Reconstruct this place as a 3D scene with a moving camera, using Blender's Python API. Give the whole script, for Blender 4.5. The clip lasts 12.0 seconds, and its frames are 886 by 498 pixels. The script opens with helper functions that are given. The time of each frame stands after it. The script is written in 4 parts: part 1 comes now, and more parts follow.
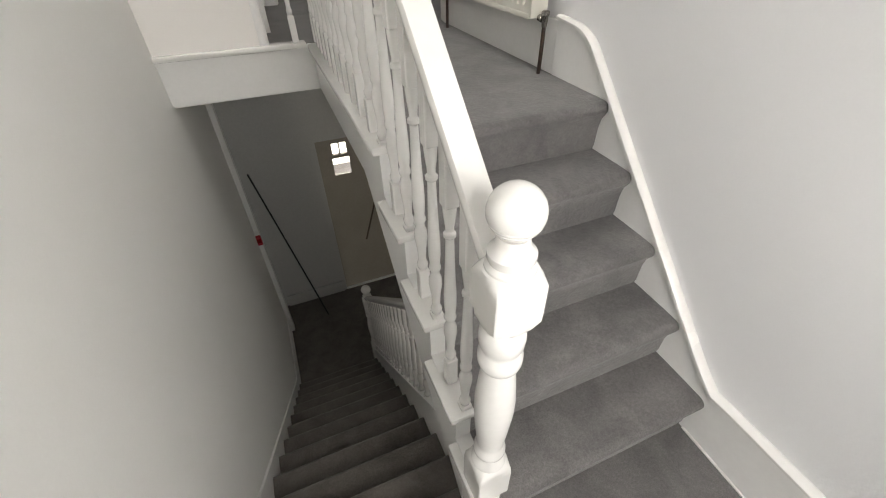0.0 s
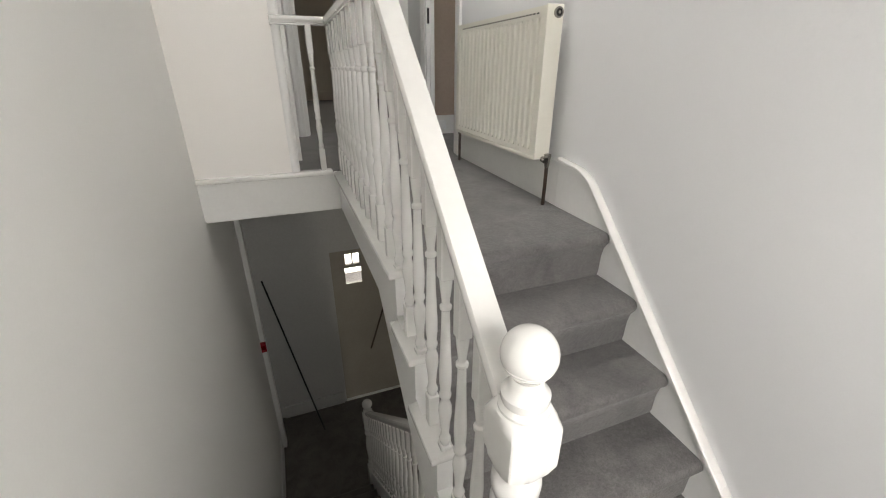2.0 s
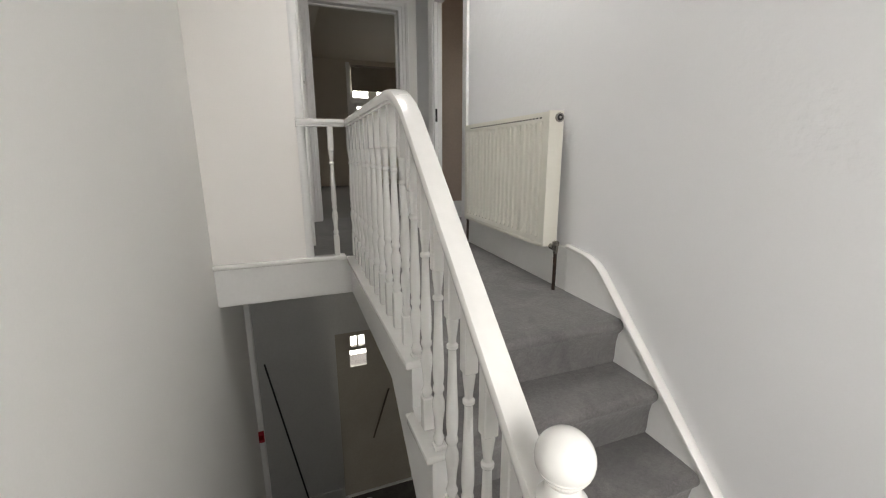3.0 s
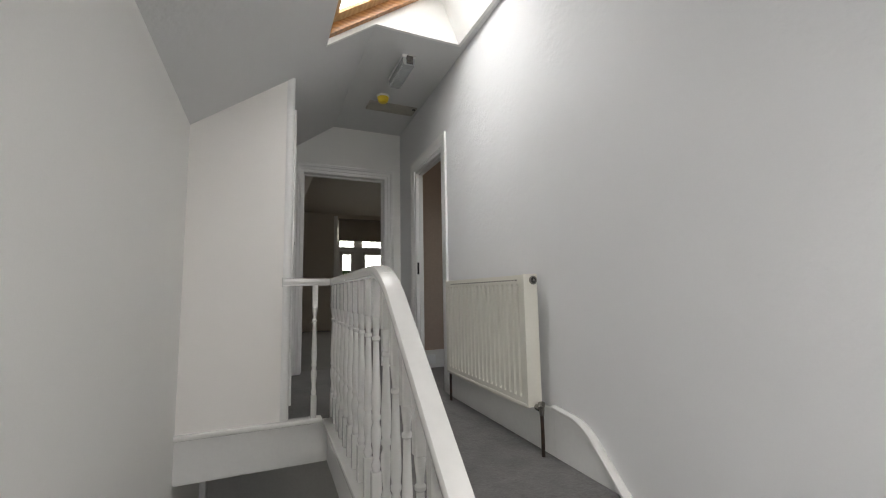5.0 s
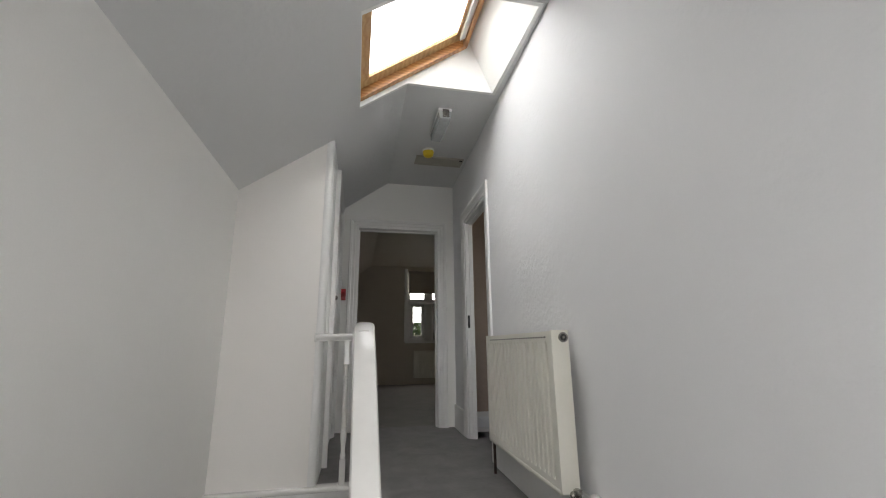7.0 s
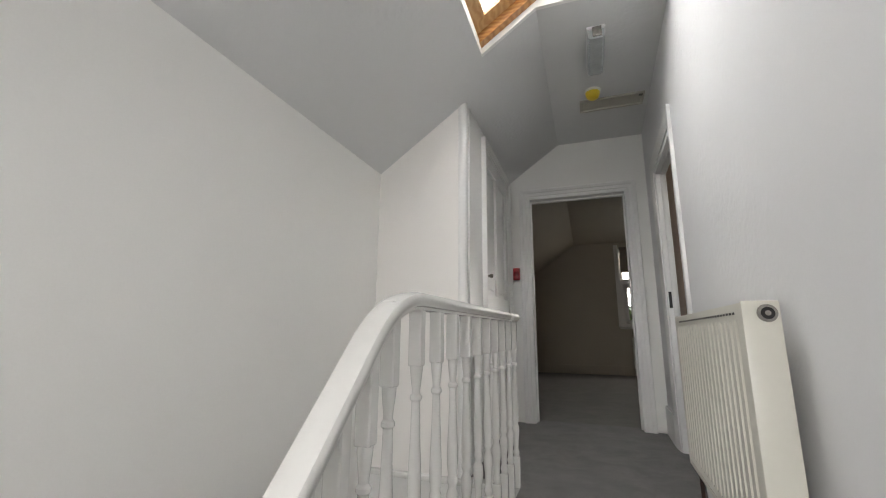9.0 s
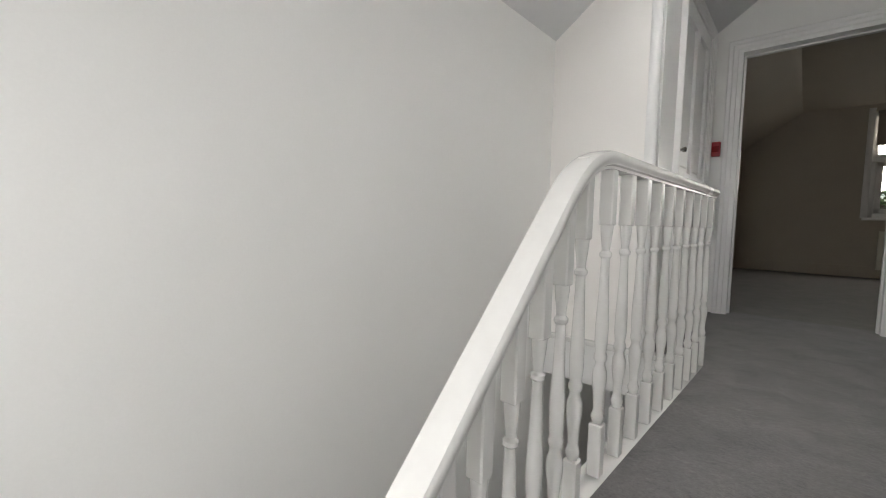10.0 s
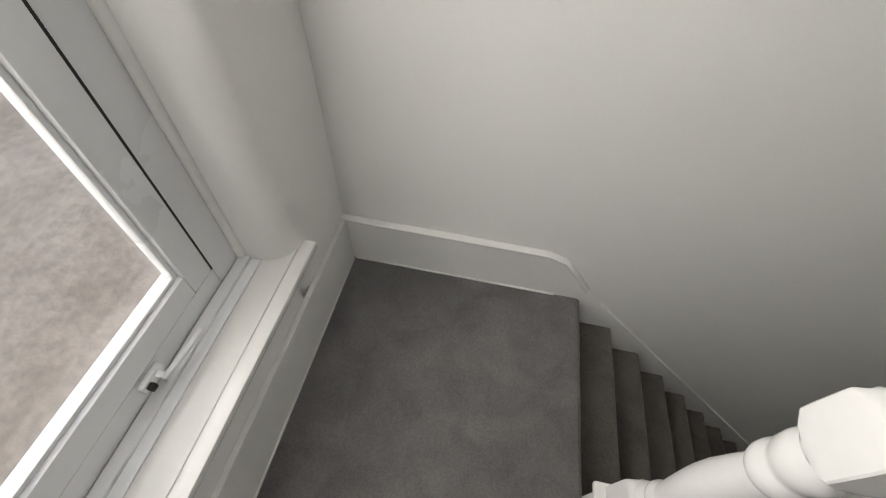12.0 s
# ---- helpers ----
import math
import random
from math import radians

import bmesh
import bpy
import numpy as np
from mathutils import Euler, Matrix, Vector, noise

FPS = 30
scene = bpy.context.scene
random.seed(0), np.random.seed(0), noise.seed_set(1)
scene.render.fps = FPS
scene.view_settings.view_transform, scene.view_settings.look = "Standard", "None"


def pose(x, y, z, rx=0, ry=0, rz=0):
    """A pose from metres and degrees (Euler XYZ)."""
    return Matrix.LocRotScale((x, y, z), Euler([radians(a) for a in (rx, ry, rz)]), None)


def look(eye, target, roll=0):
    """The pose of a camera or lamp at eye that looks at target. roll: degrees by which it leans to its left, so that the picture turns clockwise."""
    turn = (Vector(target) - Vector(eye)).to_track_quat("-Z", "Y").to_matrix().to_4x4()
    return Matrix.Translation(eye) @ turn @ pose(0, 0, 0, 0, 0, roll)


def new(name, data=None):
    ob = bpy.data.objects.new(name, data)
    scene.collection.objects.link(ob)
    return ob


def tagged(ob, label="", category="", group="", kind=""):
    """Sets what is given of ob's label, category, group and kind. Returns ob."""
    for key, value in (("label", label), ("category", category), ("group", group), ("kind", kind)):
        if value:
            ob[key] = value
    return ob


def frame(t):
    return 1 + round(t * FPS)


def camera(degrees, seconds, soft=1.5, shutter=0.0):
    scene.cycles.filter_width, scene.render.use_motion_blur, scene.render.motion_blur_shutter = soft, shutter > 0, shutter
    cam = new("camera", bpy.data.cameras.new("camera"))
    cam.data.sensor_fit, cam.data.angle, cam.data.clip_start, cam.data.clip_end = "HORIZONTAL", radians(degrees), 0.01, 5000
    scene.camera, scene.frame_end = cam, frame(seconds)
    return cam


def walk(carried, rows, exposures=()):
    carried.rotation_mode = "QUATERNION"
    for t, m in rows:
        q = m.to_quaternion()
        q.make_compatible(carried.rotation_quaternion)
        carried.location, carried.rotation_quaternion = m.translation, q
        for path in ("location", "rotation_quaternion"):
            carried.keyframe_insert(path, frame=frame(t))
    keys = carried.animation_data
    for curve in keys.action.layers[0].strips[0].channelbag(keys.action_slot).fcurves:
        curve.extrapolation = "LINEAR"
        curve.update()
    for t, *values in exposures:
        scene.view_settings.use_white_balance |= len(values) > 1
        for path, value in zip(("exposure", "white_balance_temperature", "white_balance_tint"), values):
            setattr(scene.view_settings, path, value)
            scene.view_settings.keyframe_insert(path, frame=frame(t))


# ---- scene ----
cam = camera(94.8, 12.0, soft=1.1)
PATH = [
    (0, (-0.29, -0.422, 1.467), (0.297, 1.02, 0.211), -1.2),
    (0.5, (-0.29, -0.42, 1.49), (0.317, 1.086, 0.323), -0.9),
    (1, (-0.298, -0.423, 1.505), (0.336, 1.154, 0.451), -0.4),
    (1.5, (-0.297, -0.421, 1.513), (0.353, 1.212, 0.559), 0.0),
    (2, (-0.311, -0.426, 1.536), (0.355, 1.276, 0.722), 0.1),
    (2.5, (-0.338, -0.431, 1.56), (0.347, 1.34, 0.933), -0.2),
    (3, (-0.363, -0.43, 1.582), (0.336, 1.388, 1.128), -0.2),
    (4.8, (-0.388, -0.459, 1.674), (0.413, 1.367, 1.833), -1.0),
    (5, (-0.374, -0.466, 1.686), (0.425, 1.355, 1.899), -1.0),
    (5.5, (-0.392, -0.459, 1.69), (0.429, 1.33, 2.042), -1.5),
    (6, (-0.38, -0.467, 1.715), (0.455, 1.301, 2.135), -2.6),
    (6.5, (-0.27, -0.445, 1.711), (0.428, 1.373, 2.171), -2.4),
    (7, (-0.037, -0.433, 1.708), (0.365, 1.47, 2.171), -0.6),
    (7.2, (0.024, -0.41, 1.697), (0.348, 1.514, 2.139), 0.0),
    (9, (0.398, -0.012, 1.688), (-0.250, 1.838, 2.088), 0.5),
    (9.5, (0.392, -0.021, 1.693), (-0.492, 1.737, 2.052), 0.8),
    (10, (0.364, -0.088, 1.604), (-0.957, 1.408, 1.470), 1.4),
    (10.5, (0.318, -0.080, 1.532), (-1.028, 1.118, 0.663), 2.1),
    (11, (0.282, -0.114, 1.476), (-0.848, 0.697, 0.039), -0.5),
    (11.3, (0.209, -0.209, 1.428), (-0.872, 0.439, -0.125), 2.0),
    (11.5, (0.203, -0.265, 1.421), (-0.949, 0.082, -0.175), 2.4),
    (11.6, (0.176, -0.294, 1.416), (-0.977, -0.080, -0.204), 1.8),
    (11.8, (0.202, -0.384, 1.434), (-1.001, -0.414, -0.169), 1.4),
    (11.9, (0.216, -0.455, 1.458), (-0.993, -0.560, -0.124), 2.6),
    (12, (0.222, -0.530, 1.478), (-0.991, -0.688, -0.103), 4.6),
]
LIGHT = [(0, 0.58, 7000, 10), (2.0, 0.46, 7000, 10), (3.2, 0.30, 6900, 10), (4.8, -0.10, 6750, 10), (7.2, -0.12, 6700, 10), (8.8, 0.24, 6750, 10), (9.5, 0.15, 6750, 10), (10.0, 0.34, 6700, 10), (10.4, 0.28, 6600, 10), (11.2, 0.30, 6650, 10), (11.6, 0.30, 6800, 10), (12, 0.0, 6950, 10)]
walk(cam, [(t, look(eye, target, roll)) for t, eye, target, roll in PATH], LIGHT)

# ---- world and light ----
world = bpy.data.worlds.new("sky")
scene.world = world
world.use_nodes = True
wn = world.node_tree
sky = wn.nodes.new("ShaderNodeTexSky")
sky.sky_type = "NISHITA"
sky.sun_disc = False
sky.sun_elevation = radians(34)
sky.sun_rotation = radians(98)
wn.nodes["Background"].inputs[1].default_value = 0.15
wn.links.new(sky.outputs[0], wn.nodes["Background"].inputs[0])

sun = new("sun", bpy.data.lights.new("sun", "SUN"))
sun.data.energy = 2.6
sun.data.angle = radians(4)
sun.data.color = (1.0, 0.96, 0.9)
sun.matrix_world = look((0.82 * 20, -0.11 * 20, 0.56 * 20), (0, 0, 0))


def area(name, eye, target, w, h, power, colour):
    ob = new(name, bpy.data.lights.new(name, "AREA"))
    ob.data.shape, ob.data.size, ob.data.size_y = "RECTANGLE", w, h
    ob.data.energy, ob.data.color = power, colour
    ob.matrix_world = look(eye, target)
    return ob


area("skylight_daylight", (0.26, 1.65, 3.84), (0.26, 1.6501, 3.0), 2.2, 2.0, 150, (0.97, 0.985, 1.0))
area("landing_window_daylight", (0.07, -2.0, 1.85), (0.07, -0.2, 1.65), 2.0, 1.4, 58, (0.98, 0.985, 1.0))
area("landing_window_upper_daylight", (0.07, -1.13, 1.78), (0.07, 0.5, 1.48), 0.82, 0.64, 13, (0.98, 0.985, 1.0))
area("bedroom_window_daylight", (1.85, 8.80, 2.75), (1.65, 7.2, 1.7), 1.7, 1.2, 45, (1.0, 0.98, 0.93))
# Added fill for the side room; its source is never in view.
area("side_room_fill", (2.0, 1.25, 2.4), (1.5, 3.2, 1.5), 0.9, 1.1, 1.8, (1.0, 0.93, 0.84))
# Added lamp behind the lower door's panes, imitating a bright reflection on its gloss.
area("lower_door_reflection_glow", (0.24, 4.25, -0.5), (0.24, 3.0, -0.7), 0.6, 0.7, 4, (1.0, 0.98, 0.94))
# Added fill from an unseen opening, to brighten the dark lower hall.
area("lower_hall_fill", (0.37, -1.2, -1.0), (0.35, 2.5, -1.7), 0.32, 0.95, 13, (1.0, 0.97, 0.92))

# ---- materials ----


def material(name, colour, rough=0.5, var=0.06, scale=3.0, fine=60.0, bump=0.15, dist=0.002, metal=0.0, spec=0.5, stain=None, coat=0.0, finevar=0.04):
    m = bpy.data.materials.new(name)
    m.use_nodes = True
    nt = m.node_tree
    b = nt.nodes["Principled BSDF"]
    tc = nt.nodes.new("ShaderNodeTexCoord")
    big = nt.nodes.new("ShaderNodeTexNoise")
    big.inputs["Scale"].default_value = scale
    big.inputs["Detail"].default_value = 5
    small = nt.nodes.new("ShaderNodeTexNoise")
    small.inputs["Scale"].default_value = fine
    small.inputs["Detail"].default_value = 6
    for n in (big, small):
        nt.links.new(tc.outputs["Object"], n.inputs["Vector"])
    ramp = nt.nodes.new("ShaderNodeValToRGB")
    c2 = stain if stain else tuple(c * (1 - 2 * var) for c in colour)
    ramp.color_ramp.elements[0].position, ramp.color_ramp.elements[1].position = 0.32, 0.68
    ramp.color_ramp.elements[0].color = (*c2, 1)
    ramp.color_ramp.elements[1].color = (*colour, 1)
    nt.links.new(big.outputs["Fac"], ramp.inputs["Fac"])
    mix = nt.nodes.new("ShaderNodeMix")
    mix.data_type = "RGBA"
    mix.blend_type = "MULTIPLY"
    mix.inputs["Factor"].default_value = 1.0
    r2 = nt.nodes.new("ShaderNodeValToRGB")
    r2.color_ramp.elements[0].position, r2.color_ramp.elements[1].position = 0.3, 0.7
    lo = 1 - 2 * finevar
    r2.color_ramp.elements[0].color = (lo, lo, lo, 1)
    r2.color_ramp.elements[1].color = (1, 1, 1, 1)
    nt.links.new(small.outputs["Fac"], r2.inputs["Fac"])
    nt.links.new(ramp.outputs["Color"], mix.inputs["A"])
    nt.links.new(r2.outputs["Color"], mix.inputs["B"])
    nt.links.new(mix.outputs["Result"], b.inputs["Base Color"])
    rr = nt.nodes.new("ShaderNodeMapRange")
    rr.inputs["To Min"].default_value, rr.inputs["To Max"].default_value = rough * 0.85, min(1, rough * 1.15)
    nt.links.new(big.outputs["Fac"], rr.inputs["Value"])
    nt.links.new(rr.outputs["Result"], b.inputs["Roughness"])
    b.inputs["Metallic"].default_value = metal
    b.inputs["Specular IOR Level"].default_value = spec
    b.inputs["Coat Weight"].default_value = coat
    b.inputs["Coat Roughness"].default_value = 0.12
    bp = nt.nodes.new("ShaderNodeBump")
    bp.inputs["Strength"].default_value, bp.inputs["Distance"].default_value = bump, dist
    nt.links.new(small.outputs["Fac"], bp.inputs["Height"])
    nt.links.new(bp.outputs["Normal"], b.inputs["Normal"])
    return m


def rough_plaster(name, colour):
    """Painted old plaster: broad trowel waves, scattered blisters and fine roller stipple."""
    m = material(name, colour, rough=0.62, var=0.012, scale=1.1, fine=180, bump=0.10, dist=0.001, finevar=0.008)
    nt = m.node_tree
    b = nt.nodes["Principled BSDF"]
    tc = nt.nodes["Texture Coordinate"]
    wave = nt.nodes.new("ShaderNodeTexNoise")
    wave.inputs["Scale"].default_value, wave.inputs["Detail"].default_value = 3.0, 2
    lump = nt.nodes.new("ShaderNodeTexNoise")
    lump.inputs["Scale"].default_value, lump.inputs["Detail"].default_value = 38, 5
    where = nt.nodes.new("ShaderNodeTexNoise")
    where.inputs["Scale"].default_value, where.inputs["Detail"].default_value = 1.6, 3
    for n in (wave, lump, where):
        nt.links.new(tc.outputs["Object"], n.inputs["Vector"])
    mask = nt.nodes.new("ShaderNodeMapRange")
    mask.inputs["From Min"].default_value, mask.inputs["From Max"].default_value = 0.44, 0.63
    nt.links.new(where.outputs["Fac"], mask.inputs["Value"])
    mul = nt.nodes.new("ShaderNodeMath")
    mul.operation = "MULTIPLY"
    nt.links.new(lump.outputs["Fac"], mul.inputs[0])
    nt.links.new(mask.outputs["Result"], mul.inputs[1])
    b1 = nt.nodes.new("ShaderNodeBump")
    b1.inputs["Strength"].default_value, b1.inputs["Distance"].default_value = 0.5, 0.014
    nt.links.new(wave.outputs["Fac"], b1.inputs["Height"])
    b2 = nt.nodes.new("ShaderNodeBump")
    b2.inputs["Strength"].default_value, b2.inputs["Distance"].default_value = 0.74, 0.006
    nt.links.new(mul.outputs[0], b2.inputs["Height"])
    nt.links.new(b1.outputs["Normal"], b2.inputs["Normal"])
    nt.links.new(b2.outputs["Normal"], nt.nodes["Bump"].inputs["Normal"])
    return m


def carpet_material(name, colour, dark):
    """Short grey pile: fibre speckle, brushed patches and a woolly bump."""
    m = material(name, colour, rough=0.95, scale=6.5, fine=230, bump=0.55, dist=0.003, spec=0.1, stain=dark, finevar=0.14)
    nt = m.node_tree
    b = nt.nodes["Principled BSDF"]
    b.inputs["Sheen Weight"].default_value = 0.25
    b.inputs["Sheen Roughness"].default_value = 0.5
    nt.nodes["Noise Texture"].inputs["Distortion"].default_value = 0.6
    nt.nodes["Noise Texture"].inputs["Roughness"].default_value = 0.62
    tc = nt.nodes["Texture Coordinate"]
    mid = nt.nodes.new("ShaderNodeTexNoise")
    mid.inputs["Scale"].default_value, mid.inputs["Detail"].default_value, mid.inputs["Roughness"].default_value = 85, 8, 0.75
    nt.links.new(tc.outputs["Object"], mid.inputs["Vector"])
    mr = nt.nodes.new("ShaderNodeMapRange")
    mr.inputs["From Min"].default_value, mr.inputs["From Max"].default_value = 0.3, 0.7
    mr.inputs["To Min"].default_value, mr.inputs["To Max"].default_value = 0.80, 1.17
    nt.links.new(mid.outputs["Fac"], mr.inputs["Value"])
    mm = nt.nodes.new("ShaderNodeMix")
    mm.data_type, mm.blend_type = "RGBA", "MULTIPLY"
    mm.inputs["Factor"].default_value = 1.0
    nt.links.new(nt.nodes["Mix"].outputs["Result"], mm.inputs["A"])
    nt.links.new(mr.outputs["Result"], mm.inputs["B"])
    nt.links.new(mm.outputs["Result"], b.inputs["Base Color"])
    tuft = nt.nodes.new("ShaderNodeTexNoise")
    tuft.inputs["Scale"].default_value, tuft.inputs["Detail"].default_value = 70, 3
    nt.links.new(tc.outputs["Object"], tuft.inputs["Vector"])
    b1 = nt.nodes.new("ShaderNodeBump")
    b1.inputs["Strength"].default_value, b1.inputs["Distance"].default_value = 0.35, 0.006
    nt.links.new(tuft.outputs["Fac"], b1.inputs["Height"])
    nt.links.new(b1.outputs["Normal"], nt.nodes["Bump"].inputs["Normal"])
    return m


def wood_material(name, light, dark):
    m = material(name, light, rough=0.35, scale=2, fine=90, bump=0.1, coat=0.3)
    nt = m.node_tree
    b = nt.nodes["Principled BSDF"]
    wave = nt.nodes.new("ShaderNodeTexWave")
    wave.inputs["Scale"].default_value, wave.inputs["Distortion"].default_value = 14, 6
    wave.inputs["Detail"].default_value, wave.inputs["Detail Scale"].default_value = 3, 1.2
    wave.bands_direction = "Z"
    nt.links.new(nt.nodes["Texture Coordinate"].outputs["Object"], wave.inputs["Vector"])
    ramp = nt.nodes.new("ShaderNodeValToRGB")
    ramp.color_ramp.elements[0].color = (*dark, 1)
    ramp.color_ramp.elements[1].color = (*light, 1)
    nt.links.new(wave.outputs["Fac"], ramp.inputs["Fac"])
    nt.links.new(ramp.outputs["Color"], b.inputs["Base Color"])
    return m


def glass_material(name, tint=(1, 1, 1), rough=0.0):
    m = bpy.data.materials.new(name)
    m.use_nodes = True
    b = m.node_tree.nodes["Principled BSDF"]
    b.inputs["Base Color"].default_value = (*tint, 1)
    b.inputs["Transmission Weight"].default_value = 1.0
    b.inputs["Roughness"].default_value = rough
    b.inputs["IOR"].default_value = 1.45
    return m


M_WALL = material("wall_emulsion", (0.80, 0.795, 0.77), rough=0.6, var=0.012, scale=1.2, fine=150, bump=0.08, dist=0.001, finevar=0.01)
M_WALL_R = rough_plaster("old_plaster_emulsion", (0.73, 0.73, 0.737))
M_WALL_C = material("warm_white_emulsion", (0.845, 0.82, 0.79), rough=0.6, var=0.012, scale=1.2, fine=150, bump=0.08, dist=0.001, finevar=0.01)
M_CEIL = rough_plaster("ceiling_emulsion", (0.65, 0.65, 0.645))
M_GLOSS = material("white_gloss_paint", (0.765, 0.755, 0.73), rough=0.26, var=0.02, scale=6, fine=45, bump=0.06, dist=0.001, coat=0.25, finevar=0.015)
M_TRIM = material("white_satin_paint", (0.78, 0.775, 0.76), rough=0.34, var=0.02, scale=5, fine=50, bump=0.06, dist=0.001, coat=0.1, finevar=0.015)
M_CARPET = carpet_material("grey_carpet", (0.196, 0.186, 0.182), (0.128, 0.123, 0.122))
M_CARPET_LOW = carpet_material("brown_grey_carpet", (0.165, 0.148, 0.133), (0.10, 0.091, 0.082))
M_RAD = material("radiator_enamel", (0.74, 0.72, 0.64), rough=0.33, var=0.015, scale=4, fine=70, bump=0.03, dist=0.0005, coat=0.15, finevar=0.01)
M_PIPE = material("dark_copper_pipe", (0.075, 0.045, 0.032), rough=0.4, var=0.2, scale=30, metal=0.6, stain=(0.03, 0.022, 0.02))
M_CHROME = material("tarnished_chrome", (0.45, 0.43, 0.40), rough=0.25, var=0.2, scale=40, metal=1.0)
M_DARK = material("dark_metal", (0.03, 0.03, 0.03), rough=0.45, metal=0.5)
M_PINE = wood_material("varnished_pine", (0.50, 0.25, 0.085), (0.36, 0.155, 0.045))
M_PINE_PALE = wood_material("pale_pine", (0.60, 0.38, 0.18), (0.50, 0.28, 0.11))
M_RED = material("red_plastic", (0.40, 0.012, 0.02), rough=0.35, var=0.05)
M_REDDARK = material("dark_red_plastic", (0.22, 0.01, 0.012), rough=0.25, var=0.05)
M_YELLOW = material("yellow_plastic", (0.75, 0.56, 0.03), rough=0.4, var=0.05)
M_PVC = material("white_upvc", (0.80, 0.81, 0.82), rough=0.28, var=0.006, scale=2, finevar=0.006, bump=0.02, dist=0.0005)
M_RUBBER = material("black_gasket", (0.02, 0.02, 0.022), rough=0.6)
M_GLASS = glass_material("window_glass")
M_PRISM = material("ribbed_clear_plastic", (0.50, 0.52, 0.52), rough=0.2, var=0.06, scale=20, coat=0.6)
M_BLIND = material("brown_blind_cloth", (0.30, 0.275, 0.245), rough=0.9, fine=300, finevar=0.1, bump=0.3)
bn = M_BLIND.node_tree
tl = bn.nodes.new("ShaderNodeBsdfTranslucent")
tl.inputs["Color"].default_value = (0.20, 0.18, 0.15, 1)
ms = bn.nodes.new("ShaderNodeMixShader")
ms.inputs[0].default_value = 0.22
bn.links.new(bn.nodes["Principled BSDF"].outputs[0], ms.inputs[1])
bn.links.new(tl.outputs[0], ms.inputs[2])
bn.links.new(ms.outputs[0], bn.nodes["Material Output"].inputs[0])
M_ROOMWALL = material("beige_emulsion", (0.52, 0.47, 0.40), rough=0.7, var=0.03, scale=1.5)
M_SIDEWALL = material("tan_emulsion", (0.42, 0.33, 0.265), rough=0.7, var=0.03, scale=1.5)
M_DOORLOW = material("glossy_stone_door_paint", (0.38, 0.35, 0.30), rough=0.16, var=0.04, scale=3, coat=0.5)
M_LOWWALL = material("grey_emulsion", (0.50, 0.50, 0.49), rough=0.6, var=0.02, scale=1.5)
M_GROUND = material("pale_gravel_yard", (0.62, 0.545, 0.47), rough=0.9, var=0.2, scale=1.6, fine=14, finevar=0.14, bump=0.6, dist=0.02, stain=(0.45, 0.385, 0.32))
M_HATCH = material("aged_cream_board", (0.46, 0.43, 0.37), rough=0.6, var=0.08, scale=8)
M_LEAF = material("leaves", (0.09, 0.16, 0.035), rough=0.6, var=0.25, scale=3, fine=25, finevar=0.2)
M_BARK = material("bark", (0.10, 0.075, 0.055), rough=0.9, var=0.2, scale=12)

# ---- mesh helpers ----


def link(name, bm, mat, smooth=35):
    me = bpy.data.meshes.new(name)
    bmesh.ops.recalc_face_normals(bm, faces=bm.faces)
    bm.to_mesh(me)
    bm.free()
    me.materials.append(mat)
    if smooth:
        for p in me.polygons:
            p.use_smooth = True
        me.set_sharp_from_angle(angle=radians(smooth))
    return new(name, me)


def part(name, bm, mat, parent, label="", smooth=35):
    ob = link(name, bm, mat, smooth)
    ob.parent = parent
    return tagged(ob, label)


def structure(name, bm, mat, label, category="", smooth=0):
    return tagged(link(name, bm, mat, smooth), label, category or name.split("_")[0], kind="structure")


def thing(name, label, category, group="", at=None):
    ob = new(name)
    ob.empty_display_size = 0.1
    if at is not None:
        ob.matrix_world = at
    return tagged(ob, label, category, group)


def box(bm, x0, x1, y0, y1, z0, z1, bevel=0.0, seg=2):
    v = [bm.verts.new((x, y, z)) for x in (x0, x1) for y in (y0, y1) for z in (z0, z1)]
    fs = [bm.faces.new([v[i] for i in q]) for q in ((0, 1, 3, 2), (4, 6, 7, 5), (0, 4, 5, 1), (2, 3, 7, 6), (0, 2, 6, 4), (1, 5, 7, 3))]
    if bevel:
        es = {e for f in fs for e in f.edges}
        bmesh.ops.bevel(bm, geom=list(es), offset=bevel, segments=seg, profile=0.5, affect="EDGES")
    return bm


def boxes(*rows, bevel=0.0):
    bm = bmesh.new()
    for r in rows:
        box(bm, *r, bevel=bevel)
    return bm


def extrude_x(pts, x0, x1, bm=None):
    """Solid from a closed outline of (y, z), between two x."""
    bm = bm or bmesh.new()
    a = [bm.verts.new((x0, y, z)) for y, z in pts]
    b = [bm.verts.new((x1, y, z)) for y, z in pts]
    bm.faces.new(a)
    bm.faces.new(b[::-1])
    for i in range(len(pts)):
        j = (i + 1) % len(pts)
        bm.faces.new((a[i], b[i], b[j], a[j]))
    return bm


def extrude_y(pts, y0, y1, bm=None):
    """Solid from a closed outline of (x, z), between two y."""
    bm = bm or bmesh.new()
    a = [bm.verts.new((x, y0, z)) for x, z in pts]
    b = [bm.verts.new((x, y1, z)) for x, z in pts]
    bm.faces.new(a)
    bm.faces.new(b[::-1])
    for i in range(len(pts)):
        j = (i + 1) % len(pts)
        bm.faces.new((a[i], b[i], b[j], a[j]))
    return bm


